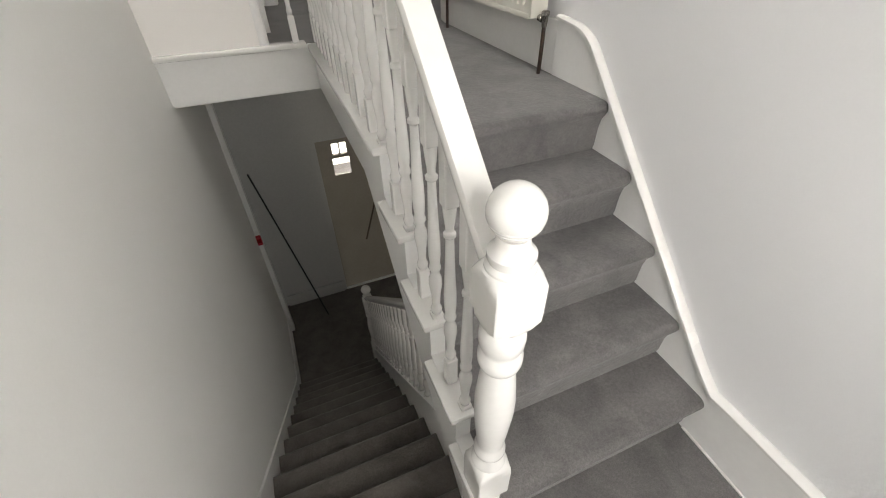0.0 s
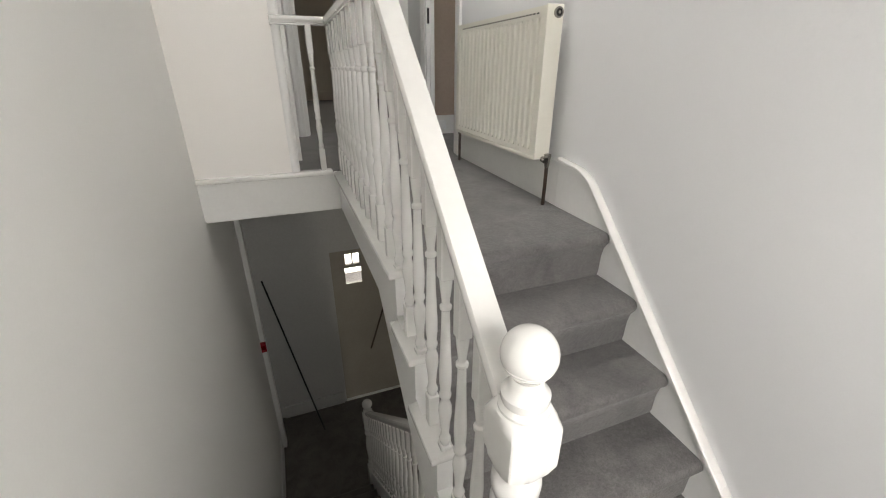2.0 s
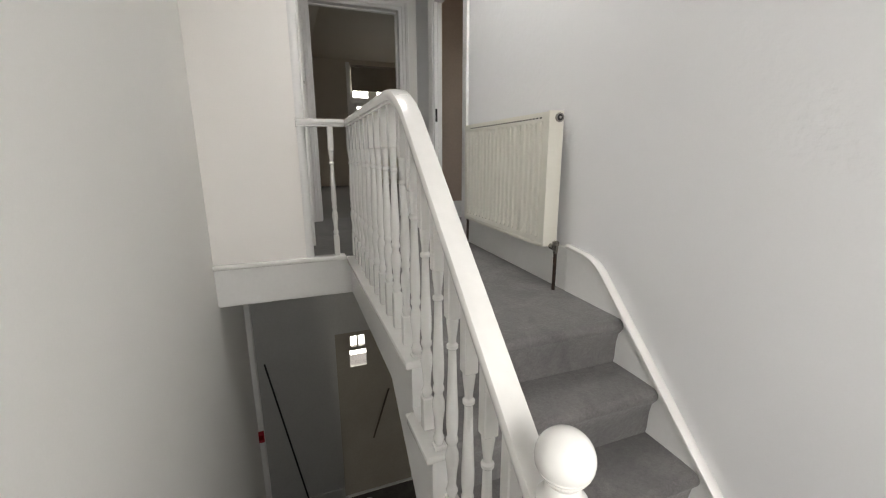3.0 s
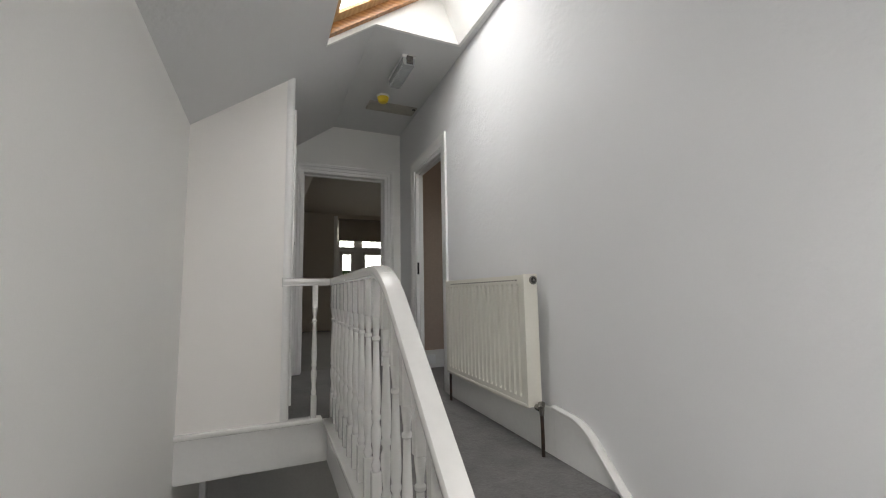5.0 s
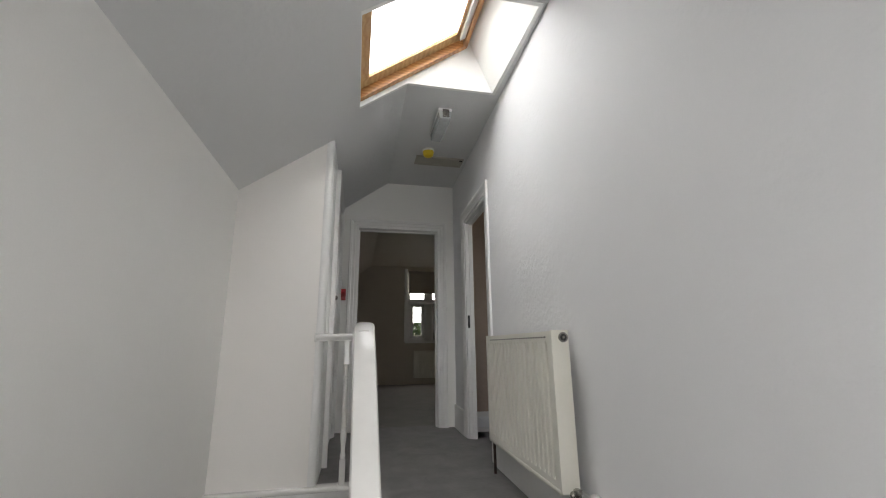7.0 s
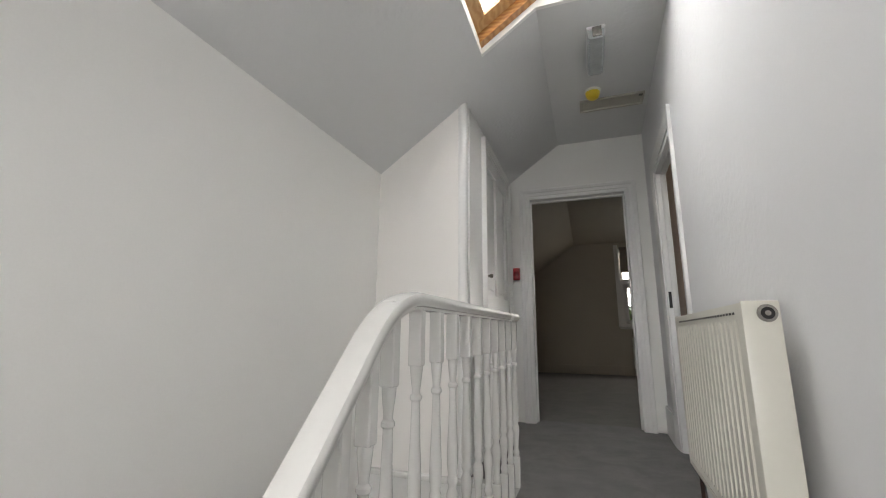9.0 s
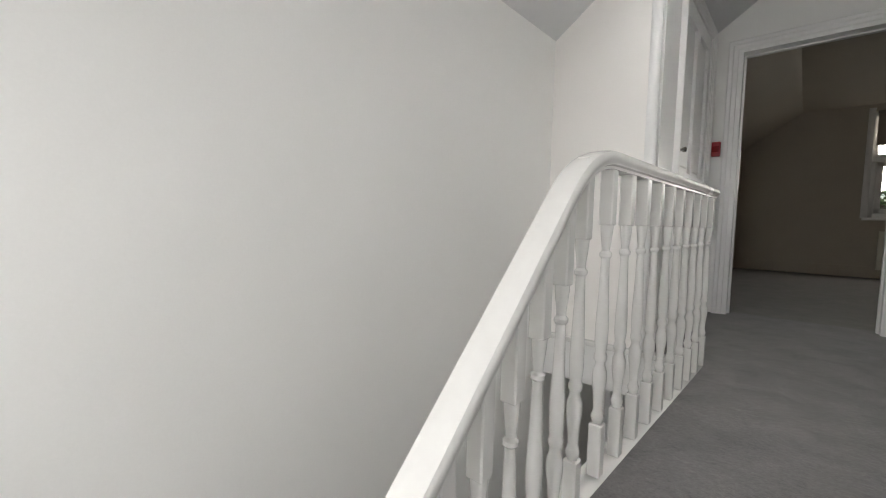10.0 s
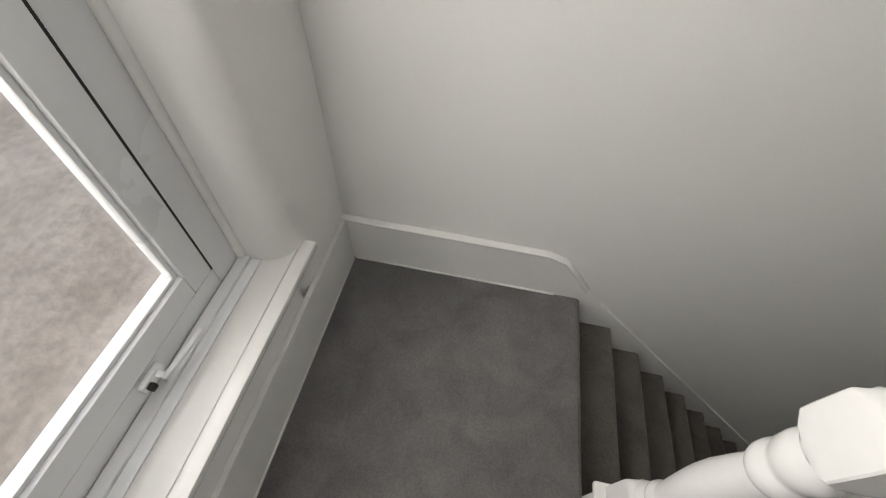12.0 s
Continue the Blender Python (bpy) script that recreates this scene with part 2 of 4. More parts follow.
def extrude_z(pts, z0, z1, bm=None):
    bm = bm or bmesh.new()
    a = [bm.verts.new((x, y, z0)) for x, y in pts]
    b = [bm.verts.new((x, y, z1)) for x, y in pts]
    bm.faces.new(a)
    bm.faces.new(b[::-1])
    for i in range(len(pts)):
        j = (i + 1) % len(pts)
        bm.faces.new((a[i], b[i], b[j], a[j]))
    return bm


def lathe(profile, n=16, bm=None, x=0.0, y=0.0, z=0.0):
    """Turned solid from (height, radius) rows."""
    bm = bm or bmesh.new()
    rings = []
    for h, r in profile:
        rings.append([bm.verts.new((x + r * math.cos(2 * math.pi * i / n), y + r * math.sin(2 * math.pi * i / n), z + h)) for i in range(n)])
    for a, b in zip(rings, rings[1:]):
        for i in range(n):
            j = (i + 1) % n
            bm.faces.new((a[i], a[j], b[j], b[i]))
    bm.faces.new(rings[0][::-1])
    bm.faces.new(rings[-1])
    return bm


def tube(pts, r, n=10, bm=None):
    bm = bm or bmesh.new()
    rings = []
    pts = [Vector(p) for p in pts]
    for i, p in enumerate(pts):
        d = (pts[min(i + 1, len(pts) - 1)] - pts[max(i - 1, 0)]).normalized()
        u = d.cross(Vector((0.3, 0.9, 0.1) if abs(d.z) > 0.9 else (0, 0, 1))).normalized()
        w = d.cross(u)
        rings.append([bm.verts.new(p + r * (math.cos(2 * math.pi * k / n) * u + math.sin(2 * math.pi * k / n) * w)) for k in range(n)])
    for a, b in zip(rings, rings[1:]):
        for k in range(n):
            j = (k + 1) % n
            bm.faces.new((a[k], a[j], b[j], b[k]))
    bm.faces.new(rings[0][::-1])
    bm.faces.new(rings[-1])
    return bm


def sweep(path, section):
    """A section of (across, up) carried along points of (x, y, z, normal across)."""
    bm = bmesh.new()
    rings = []
    for i, (p, across) in enumerate(path):
        p = Vector(p)
        d = (Vector(path[min(i + 1, len(path) - 1)][0]) - Vector(path[max(i - 1, 0)][0])).normalized()
        a = Vector(across)
        up = a.cross(d).normalized()
        if up.z < 0:
            up = -up
        rings.append([bm.verts.new(p + a * u + up * v) for u, v in section])
    n = len(section)
    for a, b in zip(rings, rings[1:]):
        for k in range(n):
            j = (k + 1) % n
            bm.faces.new((a[k], a[j], b[j], b[k]))
    bm.faces.new(rings[0][::-1])
    bm.faces.new(rings[-1])
    return bm


# ---- plan ----
RISE, GO = 0.19, 0.193
R1 = -0.046                        # first riser of the upper flight
TOP = 5 * RISE                     # upper floor
LX = -0.80                         # left wall face
YE = -1.075                        # window wall face
YF = 3.66                          # far wall face on the upper landing
YW = 2.163                         # far edge of the stair well
YB = 8.3                           # bedroom far wall
LOW = -2.405                       # lower floor
DRISE, DGO, D0 = 0.185, 0.203, -0.057
CEIL, PITCH = 3.40, 0.716
SLOPE0 = 3.072 + PITCH * 0.224     # sloped ceiling height at x = 0
XK = (CEIL - SLOPE0) / PITCH       # where slope meets flat
CUP = -0.224                       # cupboard front
WR = Matrix.Translation((0.818, 0, 0)) @ Matrix.Rotation(-math.atan(0.034), 4, "Z")   # right wall: local x = 0 is its face


def slope(x):
    return SLOPE0 + PITCH * x


def skewed(bm):
    """Bends what follows the well's long edge along the landing to its slightly crooked line."""
    for v in bm.verts:
        if v.co.y > 0.75:
            v.co.x += 0.024 * (v.co.y - 0.75) / (YW - 0.75)
    return bm


def on_wall(bm):
    bmesh.ops.transform(bm, matrix=WR, verts=bm.verts)
    return bm


# ---- walls ----
structure("wall_left", extrude_z([(LX - 0.2, YE - 0.3), (LX, YE - 0.3), (LX, YE), (LX + 0.012, YW), (LX + 0.012, YB), (LX - 0.2, YB)], LOW, 3.6), M_WALL, "smooth off-white painted stairwell wall", "wall")

# right wall with the bedroom door opening
DY0, DY1, DZ = 2.43, 3.14, 2.845
rw = boxes((0, 0.12, YE - 0.3, DY0, LOW, 3.6), (0, 0.06, DY1, YF + 0.4, LOW, 3.6), (0, 0.06, DY0, DY1, DZ, 3.6), (0, 0.06, DY0, DY1, LOW, TOP - 0.02))
structure("wall_right", on_wall(rw), M_WALL_R, "uneven old plaster wall painted white with small blisters", "wall")

# window wall behind the half landing
WX0, WX1, WZ0, WZ1 = -0.40, 0.54, 0.425, 2.12
# The low opening at z -1.5 to -0.5 is made up for the lower fill lamp.
structure("wall_window", boxes((LX, WX0 - 0.085, YE - 0.27, YE, LOW, 3.6), (WX1, 1.0, YE - 0.27, YE, LOW, 3.6), (WX0, 0.2, YE - 0.27, YE, LOW, WZ0), (0.2, WX1, YE - 0.27, YE, LOW, -1.5), (0.2, WX1, YE - 0.27, YE, -0.5, WZ0), (WX0, WX1, YE - 0.27, YE, WZ1, 3.6)),
          M_WALL, "white painted end wall of the half landing", "wall")

rv = [(WX0 - 0.085, YE), (WX0 - 0.085, YE - 0.27), (WX0, YE - 0.27), (WX0, YE - 0.12)]
for i in range(9):
    a = radians(i * 90 / 8)
    rv.append((WX0 - 0.08 + 0.08 * math.cos(a), YE - 0.10 + 0.10 * math.sin(a)))
structure("wall_window_reveal", extrude_z(rv, LOW, 3.6), M_WALL, "softly rounded white plaster window reveal", "wall", 30)
bead = bmesh.new()
lathe([(0, 0.015), (WZ1 - WZ0 - 0.03, 0.015)], 14, bead, WX0 + 0.004, YE - 0.148, WZ0 + 0.028)
structure("trim_window_bead", bead, M_GLOSS, "white half-round bead beside the window frame", "trim", 40)

# far wall of the landing with the doorway
FX0, FX1, FZ = -0.045, 0.765, 2.89
structure("wall_far", boxes((LX, FX0 - 0.03, YF, YF + 0.12, TOP, 3.6), (FX1 + 0.03, 1.1, YF, YF + 0.12, TOP, 3.6), (FX0 - 0.03, FX1 + 0.03, YF, YF + 0.12, FZ + 0.03, 3.6)),
          M_WALL, "white painted wall above the far doorway", "wall")

# cupboard partition at the end of the well and its front
structure("wall_cupboard", boxes((LX, CUP - 0.030, YW + 0.003, YW + 0.08, TOP - 0.23, 3.2)), M_WALL_C, "warm white painted partition beside the cupboard", "wall")
structure("wall_cupboard_front", boxes((CUP - 0.06, CUP, 2.46, 2.60, TOP, 3.2), (CUP - 0.06, CUP, 3.44, YF, TOP, 3.2), (CUP - 0.06, CUP, 2.60, 3.44, 2.965, 3.2),
                                       (CUP - 0.06, CUP, YW + 0.08, 2.46, TOP, 3.2)),
          M_TRIM, "white painted boarding round the landing cupboard", "wall")
cp = bmesh.new()
lathe([(0, 0.032), (3.08 - TOP, 0.032)], 28, cp, CUP - 0.032, YW + 0.030, TOP)
structure("trim_cupboard_corner", cp, M_TRIM, "rounded white painted corner post of the cupboard", "trim", 40)

# ---- ceilings ----
SY0, SY1, SX0, SX1 = 1.17, 1.925, -0.068, 0.822     # roof window shaft
XR = 1.0


def slope_piece(bm, x0, x1, y0, y1, t=0.03):
    return extrude_y([(x0, slope(x0)), (x1, slope(x1)), (x1, slope(x1) + t), (x0, slope(x0) + t)], y0, y1, bm)


cb = bmesh.new()
slope_piece(cb, LX - 0.1, XK, YE - 0.2, SY0)
slope_piece(cb, LX - 0.1, XK, SY1, YF)
slope_piece(cb, LX - 0.1, SX0, SY0, SY1)
box(cb, XK, XR, YE - 0.2, SY0, CEIL, CEIL + 0.03)
box(cb, XK, XR, SY1, YF, CEIL, CEIL + 0.03)
box(cb, SX1, XR, SY0, SY1, CEIL, CEIL + 0.03)
structure("ceiling", cb, M_CEIL, "sloping and flat white plaster ceiling under the roof", "ceiling")

# shaft of the roof window
ROOF = 0.11                         # window plane above the ceiling plane
TX = 0.60                           # top rail
sh = bmesh.new()
for y0, y1 in ((SY0 - 0.02, SY0 + 0.003), (SY1 - 0.003, SY1 + 0.02)):
    extrude_y([(SX0, slope(SX0) - 0.002), (XK, CEIL - 0.002), (SX1, CEIL - 0.002), (TX + 0.05, slope(TX + 0.05) + ROOF), (SX0, slope(SX0) + ROOF)], y0, y1, sh)
extrude_y([(SX1 - 0.003, CEIL - 0.002), (SX1 + 0.02, CEIL - 0.002), (TX + 0.07, slope(TX + 0.05) + ROOF), (TX + 0.05, slope(TX + 0.05) + ROOF)], SY0 - 0.02, SY1 + 0.02, sh)
box(sh, SX0 - 0.02, SX0 + 0.003, SY0 + 0.003, SY1 - 0.003, slope(SX0) + 0.001, slope(SX0) + ROOF - 0.055)
structure("ceiling_shaft", sh, M_WALL, "bright white plastered shaft of the roof window", "ceiling")
rf = bmesh.new()
box(rf, -1.2, 1.3, YE - 0.4, SY0 - 0.05, 4.1, 4.15)
structure("roof", rf, M_DARK, "dark roof over the stairwell", "roof")


def frame_ring(x0, x1, y0, y1, w, h0, h1, bm):
    """Rectangular frame lying in the roof plane."""
    for a0, a1, b0, b1 in ((x0, x1, y0, y0 + w), (x0, x1, y1 - w, y1), (x0, x0 + w * 0.8, y0 + w, y1 - w), (x1 - w * 0.8, x1, y0 + w, y1 - w)):
        extrude_y([(a0, slope(a0) + h0), (a1, slope(a1) + h0), (a1, slope(a1) + h1), (a0, slope(a0) + h1)], b0, b1, bm)
    return bm


rwin = thing("roof_window", "varnished pine roof window in the sloping ceiling", "window")
tagged(rwin, kind="structure")
part("outer_frame", frame_ring(SX0 - 0.055, TX + 0.045, SY0 - 0.05, SY1 - 0.004, 0.045, ROOF - 0.075, ROOF + 0.05, bmesh.new()), M_PINE, rwin)
part("sash", frame_ring(SX0 - 0.015, TX + 0.008, SY0 - 0.005, SY1 - 0.048, 0.080, ROOF - 0.012, ROOF + 0.014, bmesh.new()), M_PINE_PALE, rwin, "pale pine opening sash")
tr = bmesh.new()
extrude_y([(TX - 0.028, slope(TX - 0.028) + 0.055), (TX + 0.008, slope(TX + 0.008) + 0.055), (TX + 0.008, slope(TX + 0.008) + 0.096), (TX - 0.028, slope(TX - 0.028) + 0.096)], SY0 + 0.05, SY1 - 0.10, tr)
part("ventilation_bar", tr, M_TRIM, rwin, "pale grey ventilation bar at the top rail")
pane = slope_piece(bmesh.new(), SX0 + 0.025, TX - 0.03, SY0 + 0.05, SY1 - 0.10, 0.006)
bmesh.ops.translate(pane, verts=pane.verts, vec=(0, 0, ROOF + 0.004))
pane = part("pane", pane, M_GLASS, rwin, smooth=0)
pane.visible_shadow = False

# ---- floors ----
fl = boxes((LX + 0.01, 1.1, YW, YF + 0.14, TOP - 0.235, TOP))
extrude_z([(0.016, R1 + 4 * GO + 0.02), (1.1, R1 + 4 * GO + 0.02), (1.1, YW), (0.046, YW)], TOP - 0.235, TOP, fl)
structure("floor", fl, M_CARPET, "short grey pile carpet on the upper landing", "floor")
structure("floor_bedroom", boxes((LX, 3.5, YF + 0.14, YB, TOP - 0.1, TOP)), M_CARPET_LOW, "brown-grey bedroom carpet", "floor")
structure("floor_half_landing", boxes((LX, -0.001, YE, D0 - 0.03, -0.19, 0.0), (-0.001, 0.85, YE, R1 + 0.02, -0.19, 0.0)), M_CARPET, "grey carpeted half landing below the window", "floor")
structure("floor_lower", boxes((LX - 0.1, 1.0, YE, 4.3, LOW - 0.1, LOW)), M_CARPET_LOW, "dark carpet of the lower hall", "floor")
structure("ceiling_lower", boxes((LX + 0.005, 1.0, YW + 0.03, 3.9, TOP - 0.26, TOP - 0.237)), M_WALL, "white plaster ceiling of the lower hall", "ceiling")


# ---- stairs ----
def carpet_step(r0, r1, z0, z1, x0, x1):
    """One carpeted step: soft riser, rounded nosing, tread."""
    h = z1 - z0
    pts = [(r1 + 0.012, z0), (r0 + 0.004, z0), (r0, z0 + 0.02), (r0 - 0.002, z0 + h * 0.45), (r0 - 0.01, z0 + h * 0.66)]
    cy, cz, rad = r0 - 0.006, z1 - 0.026, 0.026
    for i in range(9):
        a = radians(215 - i * 125 / 8)
        pts.append((cy + rad * math.cos(a), cz + rad * math.sin(a)))
    pts += [(r0 + 0.05, z1 + 0.001), (r1 + 0.012, z1)]
    return extrude_x(pts, x0, x1)


stair = thing("staircase_upper", "five-riser staircase with grey carpet and white painted strings", "stairs")
for k in range(1, 5):
    part("carpeted_step", carpet_step(R1 + (k - 1) * GO, R1 + k * GO, (k - 1) * RISE, k * RISE, 0.022, 0.84), M_CARPET, stair)
part("carpeted_step", carpet_step(R1 + 4 * GO, R1 + 4 * GO + 0.05, 4 * RISE, TOP, 0.020, 0.86), M_CARPET, stair, "carpeted nosing of the upper landing")
# cut string on the well side
cs = [(R1 - 0.0, 0.0)]
for k in range(1, 6):
    cs += [(R1 + (k - 1) * GO, (k - 1) * RISE), (R1 + (k - 1) * GO, k * RISE - 0.03)]
cs += [(YW + 0.0, TOP - 0.03), (YW + 0.0, TOP - 0.25), (1.04, TOP - 0.25), (R1 + 0.10, -0.19), (R1, -0.19)]
cs = [p for i, p in enumerate(cs) if i == 0 or p != cs[i - 1]]
part("outer_string", skewed(extrude_x(cs, -0.028, 0.0215)), M_TRIM, stair, "white painted cut string over the well")
for k in range(1, 5):
    y0, y1 = R1 + (k - 1) * GO - 0.034, R1 + k * GO - 0.002
    te = boxes((-0.058, 0.021, y0, y1, k * RISE - 0.036, k * RISE - 0.010), bevel=0.008)
    part("tread_end", te, M_GLOSS, stair, "white painted returned tread nosing")
part("landing_edge", skewed(boxes((-0.058, 0.034, R1 + 4 * GO - 0.034, YW + 0.002, TOP - 0.032, TOP - 0.002), bevel=0.009)), M_GLOSS, stair, "white painted landing edge moulding")
# soffit
sf = extrude_x([(R1 + 0.12, -0.17), (1.05, TOP - 0.23), (1.05, TOP - 0.20), (R1 + 0.12, -0.14)], 0.05, 0.85)
part("soffit", sf, M_WALL, stair, "white plaster underside of the flight")

# wall string and skirting on the right wall
ws = [(R1 + 4 * GO + 0.35, 1.165)]
for i in range(9):
    a = radians(90 - i * 45 / 8)
    ws.append((0.98 - 0.22 * math.cos(a), 1.155 - 0.22 + 0.22 * math.sin(a)))
for i in range(8):
    a = i / 7
    y = 0.06 - 0.14 * a
    ws.append((y, 0.360 - 0.14 * a + 0.020 * a * a))
ws += [(-0.14, 0.243), (YE, 0.243), (YE, -0.01), (-0.06, -0.01), (R1 + 4 * GO + 0.35, TOP - 0.14)]
structure("skirting_string", on_wall(extrude_x(ws, -0.022, 0.001)), M_TRIM, "white painted wall string sweeping into the skirting", "skirting")
top_line = ws[:-3]


def capping(line, off, w, t):
    """Thin rounded capping along an outline of (y, z) on the right wall."""
    return on_wall(sweep([((off, y, z), (1, 0, 0)) for y, z in line], [(-w / 2, -t), (w / 2, -t), (w / 2, t), (w * 0.2, t * 1.8), (-w * 0.3, t * 1.6), (-w / 2, t * 0.7)]))


structure("trim_string_capping", capping(top_line, -0.018, 0.036, 0.006), M_GLOSS, "white moulded capping along the wall string", "trim", 50)
structure("skirting_landing", on_wall(boxes((-0.020, 0, R1 + 4 * GO + 0.352, DY0 - 0.10, TOP - 0.02, TOP + 0.205), bevel=0.004)), M_TRIM, "white painted skirting behind the radiator", "skirting")
structure("skirting_right_far", on_wall(boxes((-0.020, 0, DY1 + 0.10, YF - 0.01, TOP - 0.02, TOP + 0.205), bevel=0.004)), M_TRIM, "white painted skirting", "skirting")

# lower flight
stair2 = thing("staircase_lower", "steep carpeted flight down to the dark lower hall", "stairs")
for k in range(1, 13):
    st = carpet_step(-(D0 + k * DGO), -(D0 + (k - 1) * DGO), -(k + 1) * DRISE, -k * DRISE, LX + 0.02, 0.045)
    for v in st.verts:
        v.co.y = -v.co.y - 0.027
    part("carpeted_step", st, M_CARPET_LOW, stair2)
st = carpet_step(-D0, -D0 + 0.06, -DRISE, 0, LX + 0.02, 0.0)
for v in st.verts:
    v.co.y = -v.co.y - 0.027
part("carpeted_step", st, M_CARPET, stair2, "carpeted nosing of the half landing")
dl = D0 + 12 * DGO
pit = DRISE / DGO
sl2 = [(YE, 0.254), (-0.25, 0.254), (-0.18, 0.228), (-0.11, 0.150), (-0.05, 0.070), (0.02, 0.002), (dl + 0.02, 0.002 - dl * pit), (dl + 0.10, LOW + 0.23), (3.28, LOW + 0.23), (3.28, LOW - 0.01), (dl - 0.02, LOW - 0.01), (-0.06, -0.19), (YE, -0.19)]
structure("skirting_left", extrude_x(sl2, LX - 0.001, LX + 0.020), M_TRIM, "white painted skirting and string down the left wall", "skirting")
structure("trim_left_capping", sweep([((LX + 0.016, y, z), (1, 0, 0)) for y, z in sl2[:5]], [(-0.017, -0.006), (0.017, -0.006), (0.017, 0.004), (0.008, 0.010), (-0.01, 0.010)]), M_GLOSS, "white moulded capping on the left string", "trim", 50)
structure("trim_carpet_edge", boxes((LX + 0.020, LX + 0.026, YE + 0.03, -0.17, 0.0, 0.006)), M_GLOSS, "thin white painted line at the carpet edge", "trim")
structure("trim_carpet_edge_right", on_wall(boxes((-0.028, -0.022, YE + 0.03, -0.06, 0.0, 0.006))), M_GLOSS, "thin white painted line at the carpet edge", "trim")
structure("trim_carpet_edge_window", boxes((LX + 0.03, 0.76, YE + 0.020, YE + 0.026, 0.0, 0.006)), M_GLOSS, "thin white painted line below the window skirting", "trim")
structure("skirting_window", boxes((LX + 0.02, 0.80, YE, YE + 0.02, -0.01, 0.254), bevel=0.004), M_TRIM, "white painted skirting below the window", "skirting")
part("outer_string", extrude_x([(0.3, -0.10), (dl + 0.05, LOW + 0.27), (dl + 0.05, LOW), (dl - 0.25, LOW), (0.3, -0.45)], 0.046, 0.10), M_TRIM, stair2, "white painted outer string")

# well fascia
structure("trim_well_fascia", boxes((LX + 0.001, -0.004, YW - 0.004, YW + 0.016, TOP - 0.24, TOP - 0.012)), M_TRIM, "white painted fascia across the stair well", "trim")
structure("trim_well_nosing", boxes((LX + 0.001, -0.034, YW - 0.026, YW + 0.05, TOP - 0.022, TOP + 0.008), bevel=0.01), M_GLOSS, "rounded white nosing along the well edge", "trim", 40)


# ---- balustrades ----
def baluster_mesh(h, turned=0.655, block=0.14):
    """Turned baluster: square blocks, vase, bulb and rings; h is its full height."""
    bm = bmesh.new()
    top0 = h - block
    base = h - turned
    k = (turned - block) / 0.52
    s = 0.0168
    box(bm, -s, s, -s, s, 0, base, bevel=0.003, seg=1)
    box(bm, -s, s, -s, s, top0, h, bevel=0.003, seg=1)
    prof = [(base, 0.012), (base + 0.012, 0.0155), (base + 0.02, 0.017), (base + 0.028, 0.0135), (base + 0.04, 0.0115), (base + 0.075, 0.0135), (base + 0.115, 0.0185), (base + 0.14, 0.0175),
            (base + 0.155, 0.0125), (base + 0.165, 0.0125), (base + 0.172, 0.0165), (base + 0.182, 0.0165), (base + 0.19, 0.0135), (base + 0.22, 0.0165), (base + 0.26, 0.0165),
            (base + 0.34, 0.013), (base + 0.425, 0.0105), (base + 0.436, 0.0105), (base + 0.441, 0.015), (base + 0.449, 0.015), (base + 0.455, 0.010), (base + 0.467, 0.0105), (base + 0.49, 0.0135), (base + 0.51, 0.0155), (top0 + 0.002, 0.0158)]
    lathe([(base + (z - base) * k if z < top0 - 0.001 else z, q) for z, q in prof], 12, bm)
    return bm


def square_turning(rows, half, bm, n=32):
    """Rings of a square cut by a turned outline of (height, radius): the rounded faces of a newel block."""
    rings = []
    for z, r in rows:
        ring = []
        for i in range(n):
            a = 2 * math.pi * (i + 0.5) / n
            q = min(r, half / max(abs(math.cos(a)), abs(math.sin(a))))
            if i % (n // 4) in (n // 8 - 1, n // 8) and r > half * 1.3:
                a = math.pi / 4 + math.pi / 2 * (i // (n // 4)) + (0.03 if i % (n // 4) == n // 8 else -0.03)
                q = min(r, half / max(abs(math.cos(a)), abs(math.sin(a))))
            ring.append(bm.verts.new((q * math.cos(a), q * math.sin(a), z)))
        rings.append(ring)
    for a, b in zip(rings, rings[1:]):
        for i in range(n):
            j = (i + 1) % n
            bm.faces.new((a[i], a[j], b[j], b[i]))
    bm.faces.new(rings[0][::-1])
    bm.faces.new(rings[-1])
    return bm


def newel_mesh(h_ball):
    """Turned newel without its ball: square foot, vase, rings, block with rounded faces, neck."""
    bm = bmesh.new()
    s = 0.0485
    square_turning([(-0.19, 0.08), (0.30, 0.08), (0.325, 0.064), (0.342, 0.052), (0.352, 0.044)], s, bm)
    square_turning([(0.893, 0.038), (0.898, 0.047), (0.906, 0.057), (0.918, 0.066), (0.934, 0.08), (0.985, 0.08), (1.002, 0.066), (1.016, 0.056), (1.024, 0.048), (1.028, 0.042)], s, bm)
    prof = [(0.345, 0.046), (0.36, 0.045), (0.372, 0.037), (0.385, 0.034), (0.398, 0.041), (0.412, 0.041), (0.425, 0.035), (0.44, 0.034), (0.50, 0.040), (0.58, 0.046), (0.64, 0.046), (0.70, 0.041),
            (0.748, 0.036), (0.758, 0.0355), (0.767, 0.042), (0.781, 0.046), (0.80, 0.046), (0.812, 0.040), (0.82, 0.0395), (0.832, 0.045), (0.852, 0.0465), (0.868, 0.045), (0.879, 0.039), (0.898, 0.038)]
    lathe(prof, 28, bm)
    neck = [(1.020, 0.044), (1.032, 0.044), (1.040, 0.038), (1.047, 0.041), (1.058, 0.041), (1.066, 0.033), (1.076, 0.029), (1.090, 0.027)]
    lathe(neck, 28, bm)
    return bm


